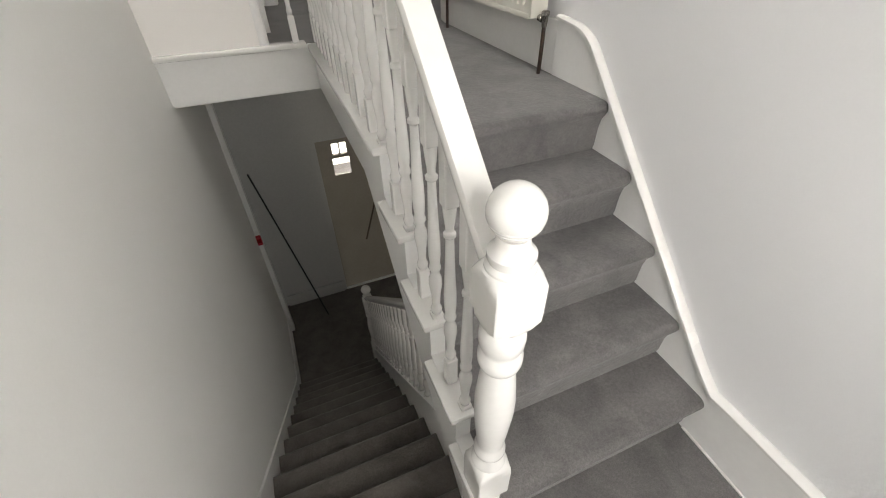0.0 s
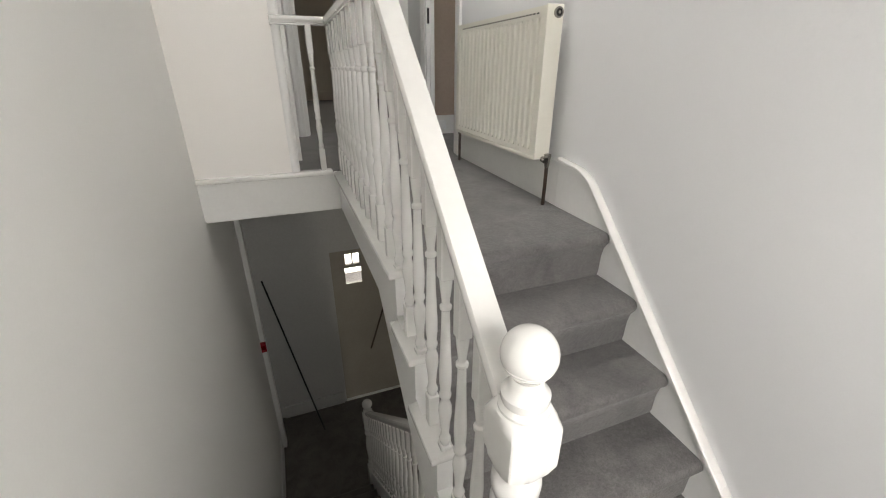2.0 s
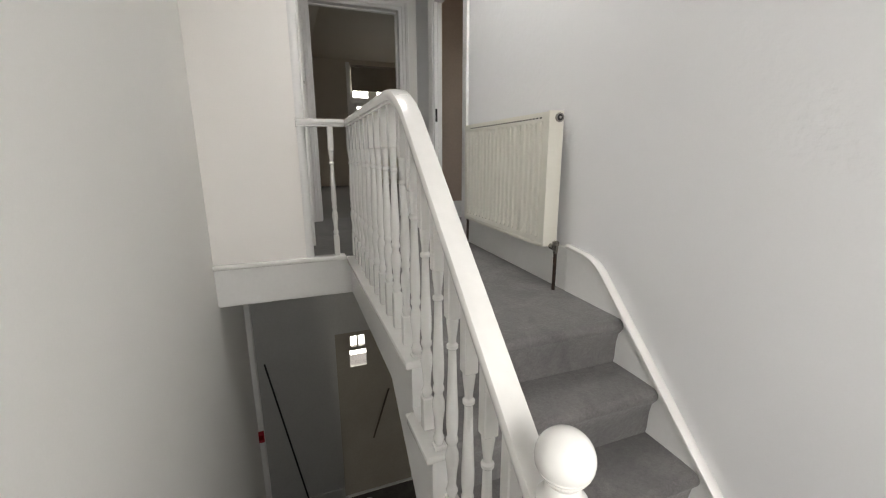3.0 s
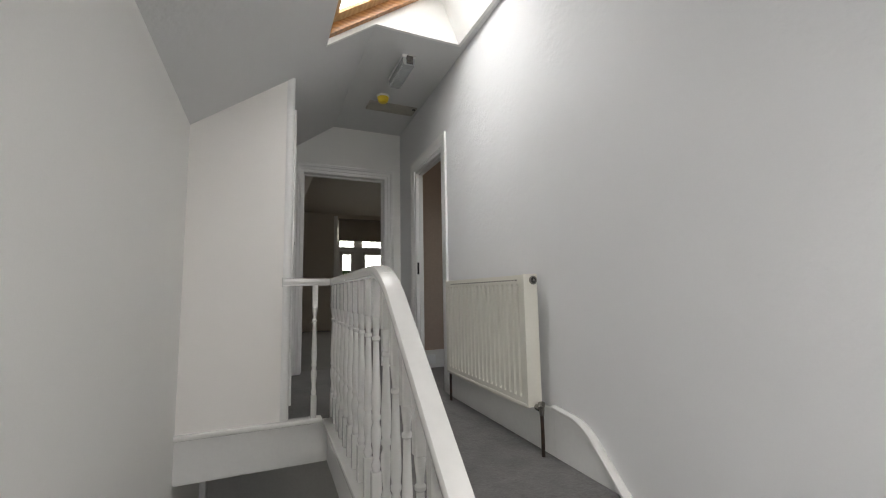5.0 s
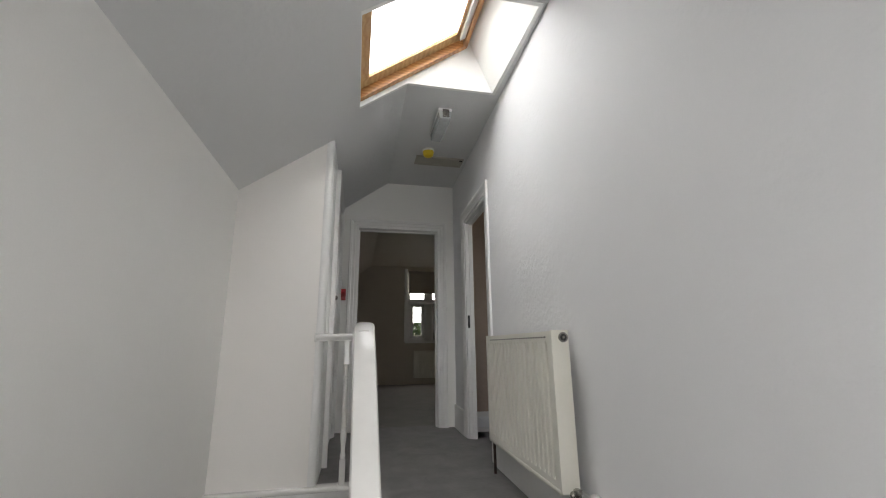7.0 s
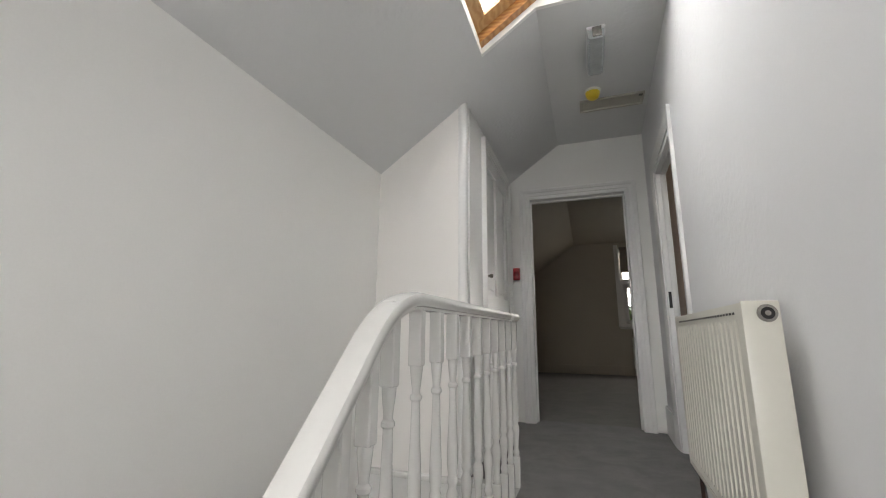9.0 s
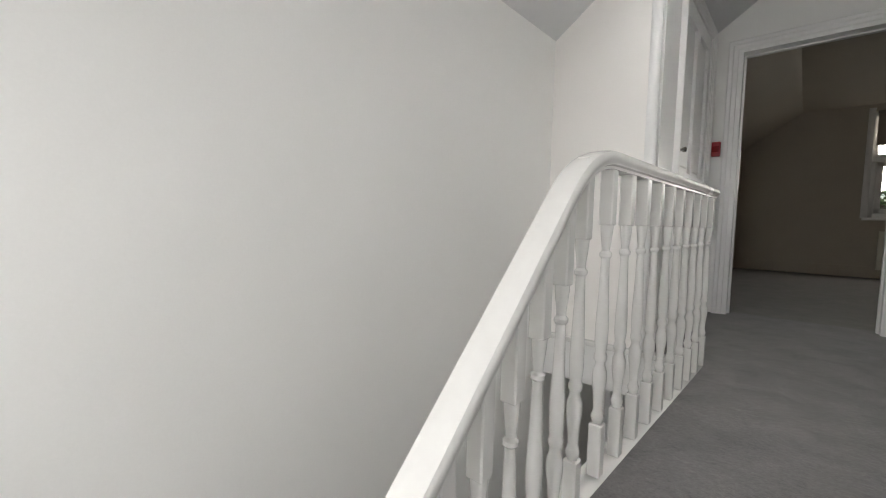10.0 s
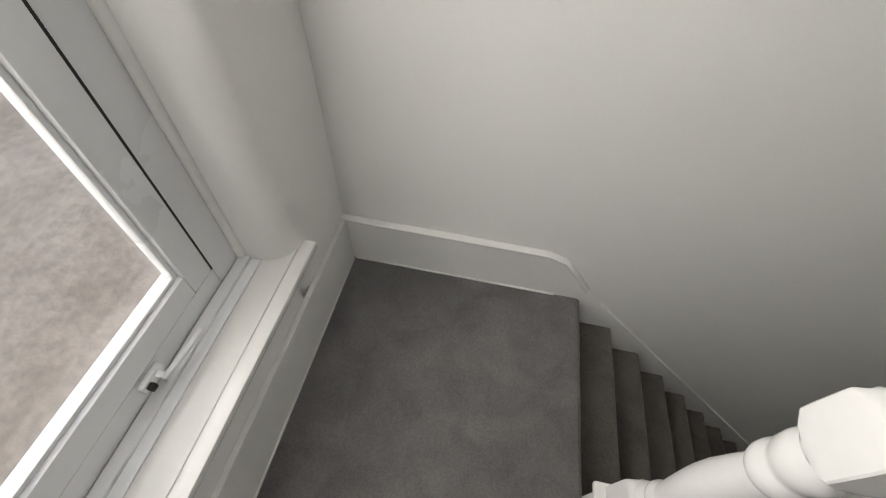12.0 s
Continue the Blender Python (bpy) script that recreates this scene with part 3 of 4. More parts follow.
def ball_mesh(h, r=0.0462):
    prof = []
    for i in range(1, 64):
        a = math.pi * i / 64
        q = r * math.sin(a)
        if i in (17, 21, 25):
            q -= 0.0034
        prof.append((h - r * math.cos(a), q))
    return lathe([(h - r, 0.004)] + prof + [(h + r, 0.004)], 32)


def rail_section(w=0.031, h=0.044):
    pts = [(-w * 0.62, 0), (w * 0.62, 0), (w * 0.62, h * 0.16), (w * 0.86, h * 0.22), (w * 0.86, h * 0.34), (w, h * 0.45), (w, h * 0.62)]
    for i in range(7):
        a = radians(i * 180 / 6)
        pts.append((w * math.cos(a), h * 0.74 + h * 0.26 * math.sin(a) ** 0.55))
    pts += [(-w, h * 0.62), (-w, h * 0.45), (-w * 0.86, h * 0.34), (-w * 0.86, h * 0.22), (-w * 0.62, h * 0.16)]
    return [p for i, p in enumerate(pts) if i == 0 or p != pts[i - 1]]


RAILH = 0.044


def rail_x(y):
    """Line of the old balustrade in plan: it bows towards the well at the bend of the rail."""
    return 0.001 - 0.015 * y / 0.83 if y < 0.83 else -0.014 + 0.042 * (y - 0.83) / 1.33


RSL = 0.985
RZ0 = 0.9285                          # underside of the rail on the pitch, at y = 0
RFLAT = 1.7425                        # underside on the landing
bal = thing("balustrade_upper", "white gloss turned timber balustrade with ball-topped newel", "balustrade", at=Matrix.Identity(4))
nb = part("newel_post", newel_mesh(1.132), M_GLOSS, bal)
part("ball_cap", ball_mesh(1.132), M_GLOSS, nb, "round white ball finial")
ybend = (RFLAT - RZ0) / RSL
BR = 0.10
rail_path = []
for i in range(6):
    y = 0.036 + (ybend - BR - 0.036) * i / 5
    rail_path.append(((rail_x(y), y, RZ0 + RSL * y), (1, 0, 0)))
p0 = Vector((0, ybend - BR, RZ0 + RSL * (ybend - BR)))
p1 = Vector((0, ybend, RFLAT))
p2 = Vector((0, ybend + BR * 1.25, RFLAT))
for i in range(1, 11):
    t = i / 10
    q = p0 * (1 - t) ** 2 + p1 * 2 * t * (1 - t) + p2 * t * t
    rail_path.append(((rail_x(q.y), q.y, q.z), (1, 0, 0)))
for y in (1.3, 1.75, YW, YW + 0.033):
    rail_path.append(((rail_x(y), y, RFLAT), (1, 0, 0)))
part("handrail", sweep(rail_path, rail_section()), M_GLOSS, bal, smooth=45)
part("return_handrail", sweep([((rail_x(YW) - 0.030, YW, RFLAT), (0, 1, 0)), ((CUP - 0.045, YW, RFLAT), (0, 1, 0))], rail_section()), M_GLOSS, bal, smooth=45)
part("rail_end_cap", boxes((CUP - 0.052, CUP - 0.045, YW - 0.037, YW + 0.002, RFLAT - 0.004, RFLAT + RAILH + 0.004), bevel=0.002), M_GLOSS, bal)

meshes = {}


def put_baluster(parent, x, y, z, h, turned=0.655, block=0.14):
    key = (round(h, 3), turned, block)
    if key not in meshes:
        ob = part("baluster", baluster_mesh(h, turned, block), M_GLOSS, parent)
        meshes[key] = ob.data
    else:
        ob = new("baluster", meshes[key])
        ob.parent = parent
    ob.location = (x, y, z)
    return ob


for i in range(1, 9):
    y = 0.048 + 0.0965 * i
    k = int((y - (R1 - 0.03)) / GO) + 1
    z = min(k, 5) * RISE - 0.010
    under = min(RZ0 + RSL * y, RFLAT - 0.0)
    put_baluster(bal, rail_x(y), y, z, round(under - z + 0.02, 3), 0.705, 0.185)
for i in range(10):
    put_baluster(bal, rail_x(0.9606 + 0.1345 * i), 0.9606 + 0.1345 * i, TOP - 0.002, 0.7965)
put_baluster(bal, -0.086, YW, TOP + 0.008, 0.7865)

bal2 = thing("balustrade_lower", "white turned timber balustrade beside the lower flight", "balustrade", at=Matrix.Translation((0.073, 0, 0)))
ny = dl + 0.075
nl = part("newel_post", newel_mesh(1.132), M_GLOSS, bal2)
nl.location = (0, ny, LOW)
bl = part("ball_cap", ball_mesh(1.132), M_GLOSS, nl, "round white ball finial")
lsl = DRISE / DGO
rp = []
for i in range(8):
    y = ny - 0.036 - i * (ny - 0.036 - 0.62) / 7
    rp.append(((0, y, LOW + 0.985 + (ny - y) * lsl), (1, 0, 0)))
part("handrail", sweep(rp, rail_section()), M_GLOSS, bal2, smooth=45)
for i in range(17):
    y = ny - 0.10 - 0.1015 * i
    zb = LOW + 0.25 + (ny - y - 0.03) * lsl
    put_baluster(bal2, 0, y, zb, 0.762)

# ---- radiator ----


def radiator(name, label, y0, y1, z0, z1, depth, parent_m):
    """Convector panel radiator, built flat against local x = 0, facing local -x."""
    rad = thing(name, label, "radiator", at=parent_m)
    xf = -0.035 - depth
    # fluted front panel
    bm = bmesh.new()
    n = max(6, round((y1 - y0 - 0.08) / 0.047))
    ys, xs = [y0 + 0.004], [xf]
    w = (y1 - y0 - 0.07) / n
    for i in range(n):
        a = y0 + 0.035 + i * w
        ys += [a + w * 0.28, a + w * 0.40, a + w * 0.60, a + w * 0.72]
        xs += [xf, xf + 0.009, xf + 0.009, xf]
    ys.append(y1 - 0.004)
    xs.append(xf)
    rows = [(z0 + 0.0, 0), (z0 + 0.035, 0), (z0 + 0.05, 1), (z1 - 0.06, 1), (z1 - 0.045, 0), (z1 - 0.012, 0)]
    grid = []
    for z, f in rows:
        grid.append([bm.verts.new((xf + (x - xf) * f, y, z)) for x, y in zip(xs, ys)])
    for a, b in zip(grid, grid[1:]):
        for i in range(len(ys) - 1):
            bm.faces.new((a[i], a[i + 1], b[i + 1], b[i]))
    part("front_panel", bm, M_RAD, rad, "fluted cream front panel", smooth=30)
    part("back_panel", boxes((xf + 0.012, -0.035, y0 + 0.012, y1 - 0.012, z0 + 0.006, z1 - 0.03), bevel=0.004), M_RAD, rad)
    for a, b in ((y0, y0 + 0.012), (y1 - 0.012, y1)):
        part("side_panel", boxes((xf + 0.0, -0.033, a, b, z0 - 0.004, z1), bevel=0.004), M_RAD, rad)
    tg = boxes((xf + 0.002, -0.035, y0 + 0.012, y1 - 0.012, z1 - 0.012, z1 - 0.004))
    part("top_grille", tg, M_RAD, rad)
    # No holes are cut: dark boxes give the shade inside the grille slots.
    sl = bmesh.new()
    m = int((y1 - y0 - 0.12) / 0.030)
    for i in range(m):
        a = y0 + 0.06 + i * 0.030
        box(sl, xf - 0.0006, xf + 0.004, a, a + 0.017, z1 - 0.031, z1 - 0.025)
    part("slot_shade", sl, M_DARK, rad, "row of dark inlays for the shade inside slots under the top edge")
    part("bottom_rail", boxes((xf - 0.002, xf + 0.03, y0 + 0.012, y1 - 0.012, z0 - 0.008, z0 + 0.012), bevel=0.004), M_RAD, rad)
    return rad, xf


RADY0, RADY1 = 1.146, 2.13
rad, xf = radiator("radiator", "cream fluted panel radiator with dark copper pipes on the landing wall", RADY0, RADY1, 1.158, 1.768, 0.075, WR)
plug = lathe([(0, 0.019), (0.006, 0.021), (0.010, 0.020), (0.0101, 0.014), (0.006, 0.013), (0.0061, 0.006), (0.012, 0.006)], 20)
bmesh.ops.transform(plug, matrix=Matrix.Translation((-0.062, RADY0 - 0.001, 1.738)) @ Matrix.Rotation(radians(90), 4, "X"), verts=plug.verts)
bp_ob = part("blanking_plug", plug, M_CHROME, rad, "round chrome blanking plug")
well = lathe([(0, 0.0135), (0.0085, 0.0135)], 20)
bmesh.ops.transform(well, matrix=Matrix.Translation((-0.062, RADY0 - 0.001, 1.738)) @ Matrix.Rotation(radians(90), 4, "X"), verts=well.verts)
part("key_socket", well, M_DARK, bp_ob, "dark recessed socket")
for yy, sgn in ((RADY0, -1), (RADY1, 1)):
    vb = lathe([(0, 0.013), (0.012, 0.013), (0.013, 0.015), (0.024, 0.015), (0.026, 0.010), (0.044, 0.010)], 14)
    bmesh.ops.transform(vb, matrix=Matrix.Translation((-0.066, yy, 1.155)) @ Matrix.Rotation(radians(90 * -sgn), 4, "X"), verts=vb.verts)
    lathe([(-0.028, 0.010), (-0.012, 0.012), (0.010, 0.013), (0.014, 0.016), (0.028, 0.016), (0.031, 0.011)], 14, vb, -0.066, yy + sgn * 0.04, 1.155)
    part("valve", vb, M_CHROME, rad, "tarnished metal radiator valve")
    part("pipe", tube([(-0.066, yy + sgn * 0.04, 1.13), (-0.066, yy + sgn * 0.041, 1.05), (-0.066, yy + sgn * 0.04, TOP - 0.005)], 0.0085), M_PIPE, rad, "dark copper pipe down to the carpet")


# ---- doorways ----
def moulding_rows(w, d=1.0):
    """Architrave section: (across, out) steps."""
    return [(u * w, v * d) for u, v in ((0, 0), (0, 0.014), (0.12, 0.016), (0.30, 0.016), (0.36, 0.021), (0.62, 0.023), (0.70, 0.03), (0.92, 0.034), (1, 0.030), (1, 0))]


def architrave(x0, x1, z0, z1, w, name, label, place, d=1.0):
    """Moulded frame round an opening in the local plane y = 0, standing out towards local -y; x0..x1, floor z0, head z1."""
    th = thing(name, label, "door frame", at=place)
    tagged(th, kind="structure")
    rows = moulding_rows(w, d)
    for side, ox in ((-1, x0), (1, x1)):
        bm = bmesh.new()
        low = [bm.verts.new((ox + side * u, -v, z0)) for u, v in rows]
        high = [bm.verts.new((ox + side * u, -v, z1 + u)) for u, v in rows]
        n = len(rows)
        for i in range(n):
            j = (i + 1) % n
            bm.faces.new((low[i], low[j], high[j], high[i]))
        bm.faces.new(low)
        bm.faces.new(high[::-1])
        part("jamb_moulding", bm, M_TRIM, th, smooth=25)
    bm = bmesh.new()
    a = [bm.verts.new((x0 - u, -v, z1 + u)) for u, v in rows]
    b = [bm.verts.new((x1 + u, -v, z1 + u)) for u, v in rows]
    n = len(rows)
    for i in range(n):
        j = (i + 1) % n
        bm.faces.new((a[i], b[i], b[j], a[j]))
    bm.faces.new(a)
    bm.faces.new(b[::-1])
    part("head_moulding", bm, M_TRIM, th, smooth=25)
    return th


def lining(th, x0, x1, z0, z1, d0, d1, t=0.028):
    part("lining_jamb", boxes((x0 - t, x0, d0, d1, z0, z1 + t), bevel=0.002), M_TRIM, th)
    part("lining_jamb", boxes((x1, x1 + t, d0, d1, z0, z1 + t), bevel=0.002), M_TRIM, th)
    part("lining_head", boxes((x0, x1, d0, d1, z1, z1 + t), bevel=0.002), M_TRIM, th)
    m = (d0 + d1) / 2
    part("stop_bead", boxes((x0, x0 + 0.012, m, m + 0.035, z0, z1)), M_TRIM, th)
    part("stop_bead", boxes((x1 - 0.012, x1, m, m + 0.035, z0, z1)), M_TRIM, th)
    part("stop_bead", boxes((x0 + 0.012, x1 - 0.012, m, m + 0.035, z1 - 0.012, z1)), M_TRIM, th)


d1 = architrave(FX0, FX1, TOP, FZ, 0.092, "doorway_bedroom", "white painted moulded doorway with no door in view", Matrix.Translation((0, YF - 0.001, 0)))
lining(d1, FX0, FX1, TOP, FZ, 0.0, 0.125)
RP = WR @ Matrix.Rotation(radians(-90), 4, "Z")       # local x runs along -y of the wall, local -y into the landing
d2 = architrave(-DY1, -DY0, TOP, DZ, 0.095, "doorway_side", "white painted moulded doorway with a dark lock keep", RP @ Matrix.Translation((0, -0.001, 0)), 0.55)
lining(d2, -DY1 + 0.028, -DY0 - 0.028, TOP, DZ - 0.028, 0.0, 0.062)
part("keep_plate", boxes((-DY1 + 0.028, -DY1 + 0.031, 0.008, 0.026, 1.86, 1.97)), M_DARK, d2, "dark metal lock keep")

# ---- cupboard ----
cup = thing("landing_cupboard_door", "white painted panelled cupboard door on the landing", "cupboard door")
CY0, CY1, CZ0, CZ1 = 2.61, 3.43, TOP + 0.02, 2.955
fr = bmesh.new()
stile = 0.085
for a0, a1, b0, b1 in ((CY0, CY0 + stile, CZ0, CZ1), (CY1 - stile, CY1, CZ0, CZ1), ((CY0 + CY1) / 2 - 0.04, (CY0 + CY1) / 2 + 0.04, CZ0, CZ1)):
    box(fr, CUP - 0.028, CUP + 0.008, a0, a1, b0, b1, bevel=0.003, seg=1)
for a, b in ((CZ0, CZ0 + 0.18), (1.78, 1.95), (CZ1 - 0.10, CZ1)):
    box(fr, CUP - 0.028, CUP + 0.0075, CY0 + stile, (CY0 + CY1) / 2 - 0.04, a, b, bevel=0.003, seg=1)
    box(fr, CUP - 0.028, CUP + 0.0075, (CY0 + CY1) / 2 + 0.04, CY1 - stile, a, b, bevel=0.003, seg=1)
part("door_frame", fr, M_TRIM, cup)
for a0, a1 in ((CY0 + stile, (CY0 + CY1) / 2 - 0.04), ((CY0 + CY1) / 2 + 0.04, CY1 - stile)):
    for b0, b1 in ((CZ0 + 0.18, 1.78), (1.95, CZ1 - 0.10)):
        pb = boxes((CUP - 0.024, CUP - 0.012, a0, a1, b0, b1))
        box(pb, CUP - 0.02, CUP - 0.004, a0 + 0.03, a1 - 0.03, b0 + 0.03, b1 - 0.03, bevel=0.006, seg=1)
        part("panel", pb, M_TRIM, cup)
kn = lathe([(0, 0.008), (0.012, 0.008), (0.018, 0.014), (0.03, 0.016), (0.036, 0.010)], 14)
bmesh.ops.transform(kn, matrix=Matrix.Translation((CUP + 0.008, CY0 + 0.045, 2.06)) @ Matrix.Rotation(radians(90), 4, "Y"), verts=kn.verts)
part("knob", kn, M_CHROME, cup, "small metal knob")
ca = architrave(CY0 - 0.008, CY1 + 0.008, TOP, CZ1 + 0.004, 0.06, "cupboard_frame", "white painted moulding round the cupboard door", Matrix.Translation((CUP + 0.001, 0, 0)) @ Matrix.Rotation(radians(90), 4, "Z"))

# ---- landing window ----


def pvc_window(name, label, x0, x1, y, z0, z1, transom, mullions=()):
    """White plastic window in the plane y, seen from +y: outer frame, sashes with gaskets and panes."""
    th = thing(name, label, "window")
    tagged(th, kind="structure")
    fw, sw, d = 0.10, 0.075, 0.07
    bm = boxes((x0, x0 + fw, y - d, y, z0, z1), (x1 - fw, x1, y - d, y, z0, z1), (x0 + fw, x1 - fw, y - d, y, z0, z0 + fw), (x0 + fw, x1 - fw, y - d, y, z1 - fw, z1),
               (x0 + fw, x1 - fw, y - d, y, transom - 0.03, transom + 0.03), bevel=0.004)
    part("window_frame", bm, M_PVC, th)
    cells = [(x0 + fw, x1 - fw, z0 + fw, transom - 0.03)]
    edges = [x0 + fw, *mullions, x1 - fw]
    for a, b in zip(edges, edges[1:]):
        cells.append((a, b, transom + 0.03, z1 - fw))
    for a, b, c, e in cells:
        gap = 0.012
        part("gasket", boxes((a, b, y - 0.045, y + 0.001, c, c + gap), (a, b, y - 0.045, y + 0.001, e - gap, e), (a, a + gap, y - 0.045, y + 0.001, c + gap, e - gap), (b - gap, b, y - 0.045, y + 0.001, c + gap, e - gap)), M_RUBBER, th)
        a, b, c, e = a + gap, b - gap, c + gap, e - gap
        sash = part("sash", boxes((a, a + sw, y - 0.05, y + 0.012, c, e), (b - sw, b, y - 0.05, y + 0.012, c, e), (a + sw, b - sw, y - 0.05, y + 0.012, c, c + sw), (a + sw, b - sw, y - 0.05, y + 0.012, e - sw, e), bevel=0.005), M_PVC, th)
        bead = 0.014
        a, b, c, e = a + sw, b - sw, c + sw, e - sw
        part("glazing_bead", boxes((a, a + bead, y - 0.03, y + 0.0, c, e), (b - bead, b, y - 0.03, y + 0.0, c, e), (a + bead, b - bead, y - 0.03, y + 0.0, c, c + bead), (a + bead, b - bead, y - 0.03, y + 0.0, e - bead, e), bevel=0.004), M_PVC, th)
        p = part("pane", boxes((a + 0.004, b - 0.004, y - 0.028, y - 0.022, c + 0.004, e - 0.004)), M_GLASS, th, smooth=0)
        p.visible_shadow = False
    return th


win = pvc_window("window_landing", "white plastic casement window over the half landing", WX0 + 0.005, WX1 - 0.005, YE - 0.155, WZ0 + 0.005, WZ1 - 0.003, 1.62, (0.07,))
HX, HZ = -0.055, 0.520
hl = boxes((HX + 0.046, HX + 0.063, YE - 0.128, YE - 0.108, HZ - 0.009, HZ + 0.009), bevel=0.005)
tube([(HX + 0.060, YE - 0.108, HZ), (HX + 0.02, YE - 0.100, HZ + 0.001), (HX - 0.03, YE - 0.096, HZ - 0.002), (HX - 0.072, YE - 0.098, HZ - 0.006)], 0.0075, 10, hl)
hpart = part("handle", hl, M_PVC, win, "white lever handle")
part("handle_plate", boxes((HX + 0.030, HX + 0.100, YE - 0.143, YE - 0.126, HZ - 0.016, HZ + 0.016), bevel=0.007), M_PVC, hpart)
part("handle_lock", boxes((HX + 0.074, HX + 0.092, YE - 0.128, YE - 0.112, HZ - 0.009, HZ + 0.009), bevel=0.004), M_DARK, hpart, "dark lock button")
structure("window_sill", boxes((WX0 - 0.105, WX1 + 0.105, YE - 0.0, YE + 0.045, WZ0 - 0.004, WZ0 + 0.026), (WX0 - 0.07, WX1 - 0.002, YE - 0.155, YE, WZ0 - 0.004, WZ0 + 0.026), bevel=0.006), M_GLOSS, "white gloss window board with rounded nosing", "sill", 40)
structure("trim_sill_beads", boxes((WX0 + 0.004, WX1 - 0.004, YE - 0.153, YE - 0.118, WZ0 + 0.026, WZ0 + 0.040), (WX0 + 0.004, WX1 - 0.004, YE - 0.118, YE - 0.085, WZ0 + 0.026, WZ0 + 0.031), bevel=0.004), M_PVC, "white stepped beads along the window board", "trim", 40)
structure("trim_sill_apron", boxes((WX0 - 0.07, WX1 + 0.07, YE - 0.001, YE + 0.018, WZ0 - 0.06, WZ0 - 0.004), bevel=0.005), M_TRIM, "white moulding under the window board", "trim", 40)

# ---- ceiling fittings ----
EL = thing("emergency_light", "ceiling bulkhead light with a ribbed clear cover", "light", at=Matrix.Translation((0.54, 2.35, CEIL)))
part("base_tray", boxes((-0.05, 0.05, -0.185, 0.185, -0.022, 0), bevel=0.004), M_TRIM, EL)
cov = extrude_y([(-0.046, -0.022), (0.046, -0.022), (0.043, -0.066), (0.034, -0.078), (-0.034, -0.078), (-0.043, -0.066)], -0.178, 0.178)
part("diffuser", cov, M_PRISM, EL, "clear ribbed plastic cover")
rb = bmesh.new()
for i in range(16):
    y = -0.165 + i * 0.022
    box(rb, -0.045, 0.045, y, y + 0.003, -0.079, -0.024)
part("cover_ribs", rb, M_PRISM, EL)
part("end_clip", boxes((-0.02, 0.03, -0.192, -0.180, -0.07, -0.01), bevel=0.004), M_CHROME, EL, "shiny metal end clip")

SD = thing("smoke_detector", "ceiling smoke detector under a yellow dust cap", "smoke detector", at=Matrix.Translation((0.530, 2.84, CEIL)))
part("mounting_base", lathe([(-0.016, 0.050), (-0.014, 0.055), (0, 0.055)], 24), M_TRIM, SD)
part("dust_cap", lathe([(-0.062, 0.012), (-0.060, 0.030), (-0.050, 0.042), (-0.030, 0.048), (-0.016, 0.050)], 24), M_YELLOW, SD, "yellow plastic dust cap")

HT = thing("loft_hatch", "narrow aged cream access hatch with a thin frame", "hatch")
hf = boxes((0.44, 0.885, 2.945, 2.965, CEIL - 0.016, CEIL), (0.44, 0.885, 3.085, 3.11, CEIL - 0.016, CEIL), (0.44, 0.46, 2.965, 3.085, CEIL - 0.016, CEIL), (0.865, 0.885, 2.965, 3.085, CEIL - 0.016, CEIL), bevel=0.003)
part("hatch_frame", hf, M_HATCH, HT)
part("hatch_panel", boxes((0.46, 0.865, 2.965, 3.085, CEIL - 0.010, CEIL)), M_HATCH, HT)
part("catch", boxes((0.845, 0.872, 2.955, 2.975, CEIL - 0.022, CEIL - 0.010), bevel=0.002), M_DARK, HT, "small dark catch")


def call_point(at, label):
    th = thing("fire_call_point", label, "alarm", group="red fire call points", at=at)
    part("housing", boxes((-0.029, 0.029, -0.028, 0, -0.055, 0.055), bevel=0.006), M_RED, th)
    part("glass_window", boxes((-0.022, 0.022, -0.031, -0.027, -0.022, 0.022), bevel=0.001), M_REDDARK, th, "darker square press window")
    return th


call_point(Matrix.Translation((-0.178, YF - 0.001, 2.205)), "small red fire call point beside the bedroom doorway")
call_point(Matrix.Translation((LX + 0.03, 3.301, -1.0)), "red fire call point on the lower hall wall")

# ---- bedroom ----
BR_X1 = 2.9
BWX0, BWX1, BWZ0, BWZ1 = 1.02, 2.66, 1.80, 3.30
structure("wall_bedroom_far", boxes((LX, BWX0, YB, YB + 0.2, TOP, 3.6), (BWX1, 3.3, YB, YB + 0.2, TOP, 3.6), (BWX0, BWX1, YB, YB + 0.2, TOP, BWZ0), (BWX0, BWX1, YB, YB + 0.2, BWZ1, 3.6)), M_ROOMWALL, "beige bedroom wall round the window", "wall")
structure("wall_bedroom_right", boxes((BR_X1, BR_X1 + 0.1, YF + 0.12, YB, TOP, 3.6)), M_ROOMWALL, "beige bedroom side wall", "wall")
structure("wall_bedroom_near", boxes((1.1, BR_X1, YF, YF + 0.12, TOP, 3.6), (LX, FX0 - 0.031, YF + 0.121, YF + 0.125, TOP, 3.5), (FX1 + 0.031, 1.3, YF + 0.121, YF + 0.125, TOP, 3.5)), M_ROOMWALL, "beige bedroom wall beside the doorway", "wall")
cbd = bmesh.new()
slope_piece(cbd, LX - 0.1, XK, YF + 0.12, YB + 0.1)
box(cbd, XK, BR_X1 + 0.1, YF + 0.12, YB + 0.1, CEIL, CEIL + 0.03)
structure("ceiling_bedroom", cbd, M_ROOMWALL, "sloping beige bedroom ceiling", "ceiling")
structure("skirting_bedroom", boxes((LX, BR_X1, YB - 0.02, YB, TOP, TOP + 0.16), bevel=0.004), M_ROOMWALL, "painted bedroom skirting", "skirting")
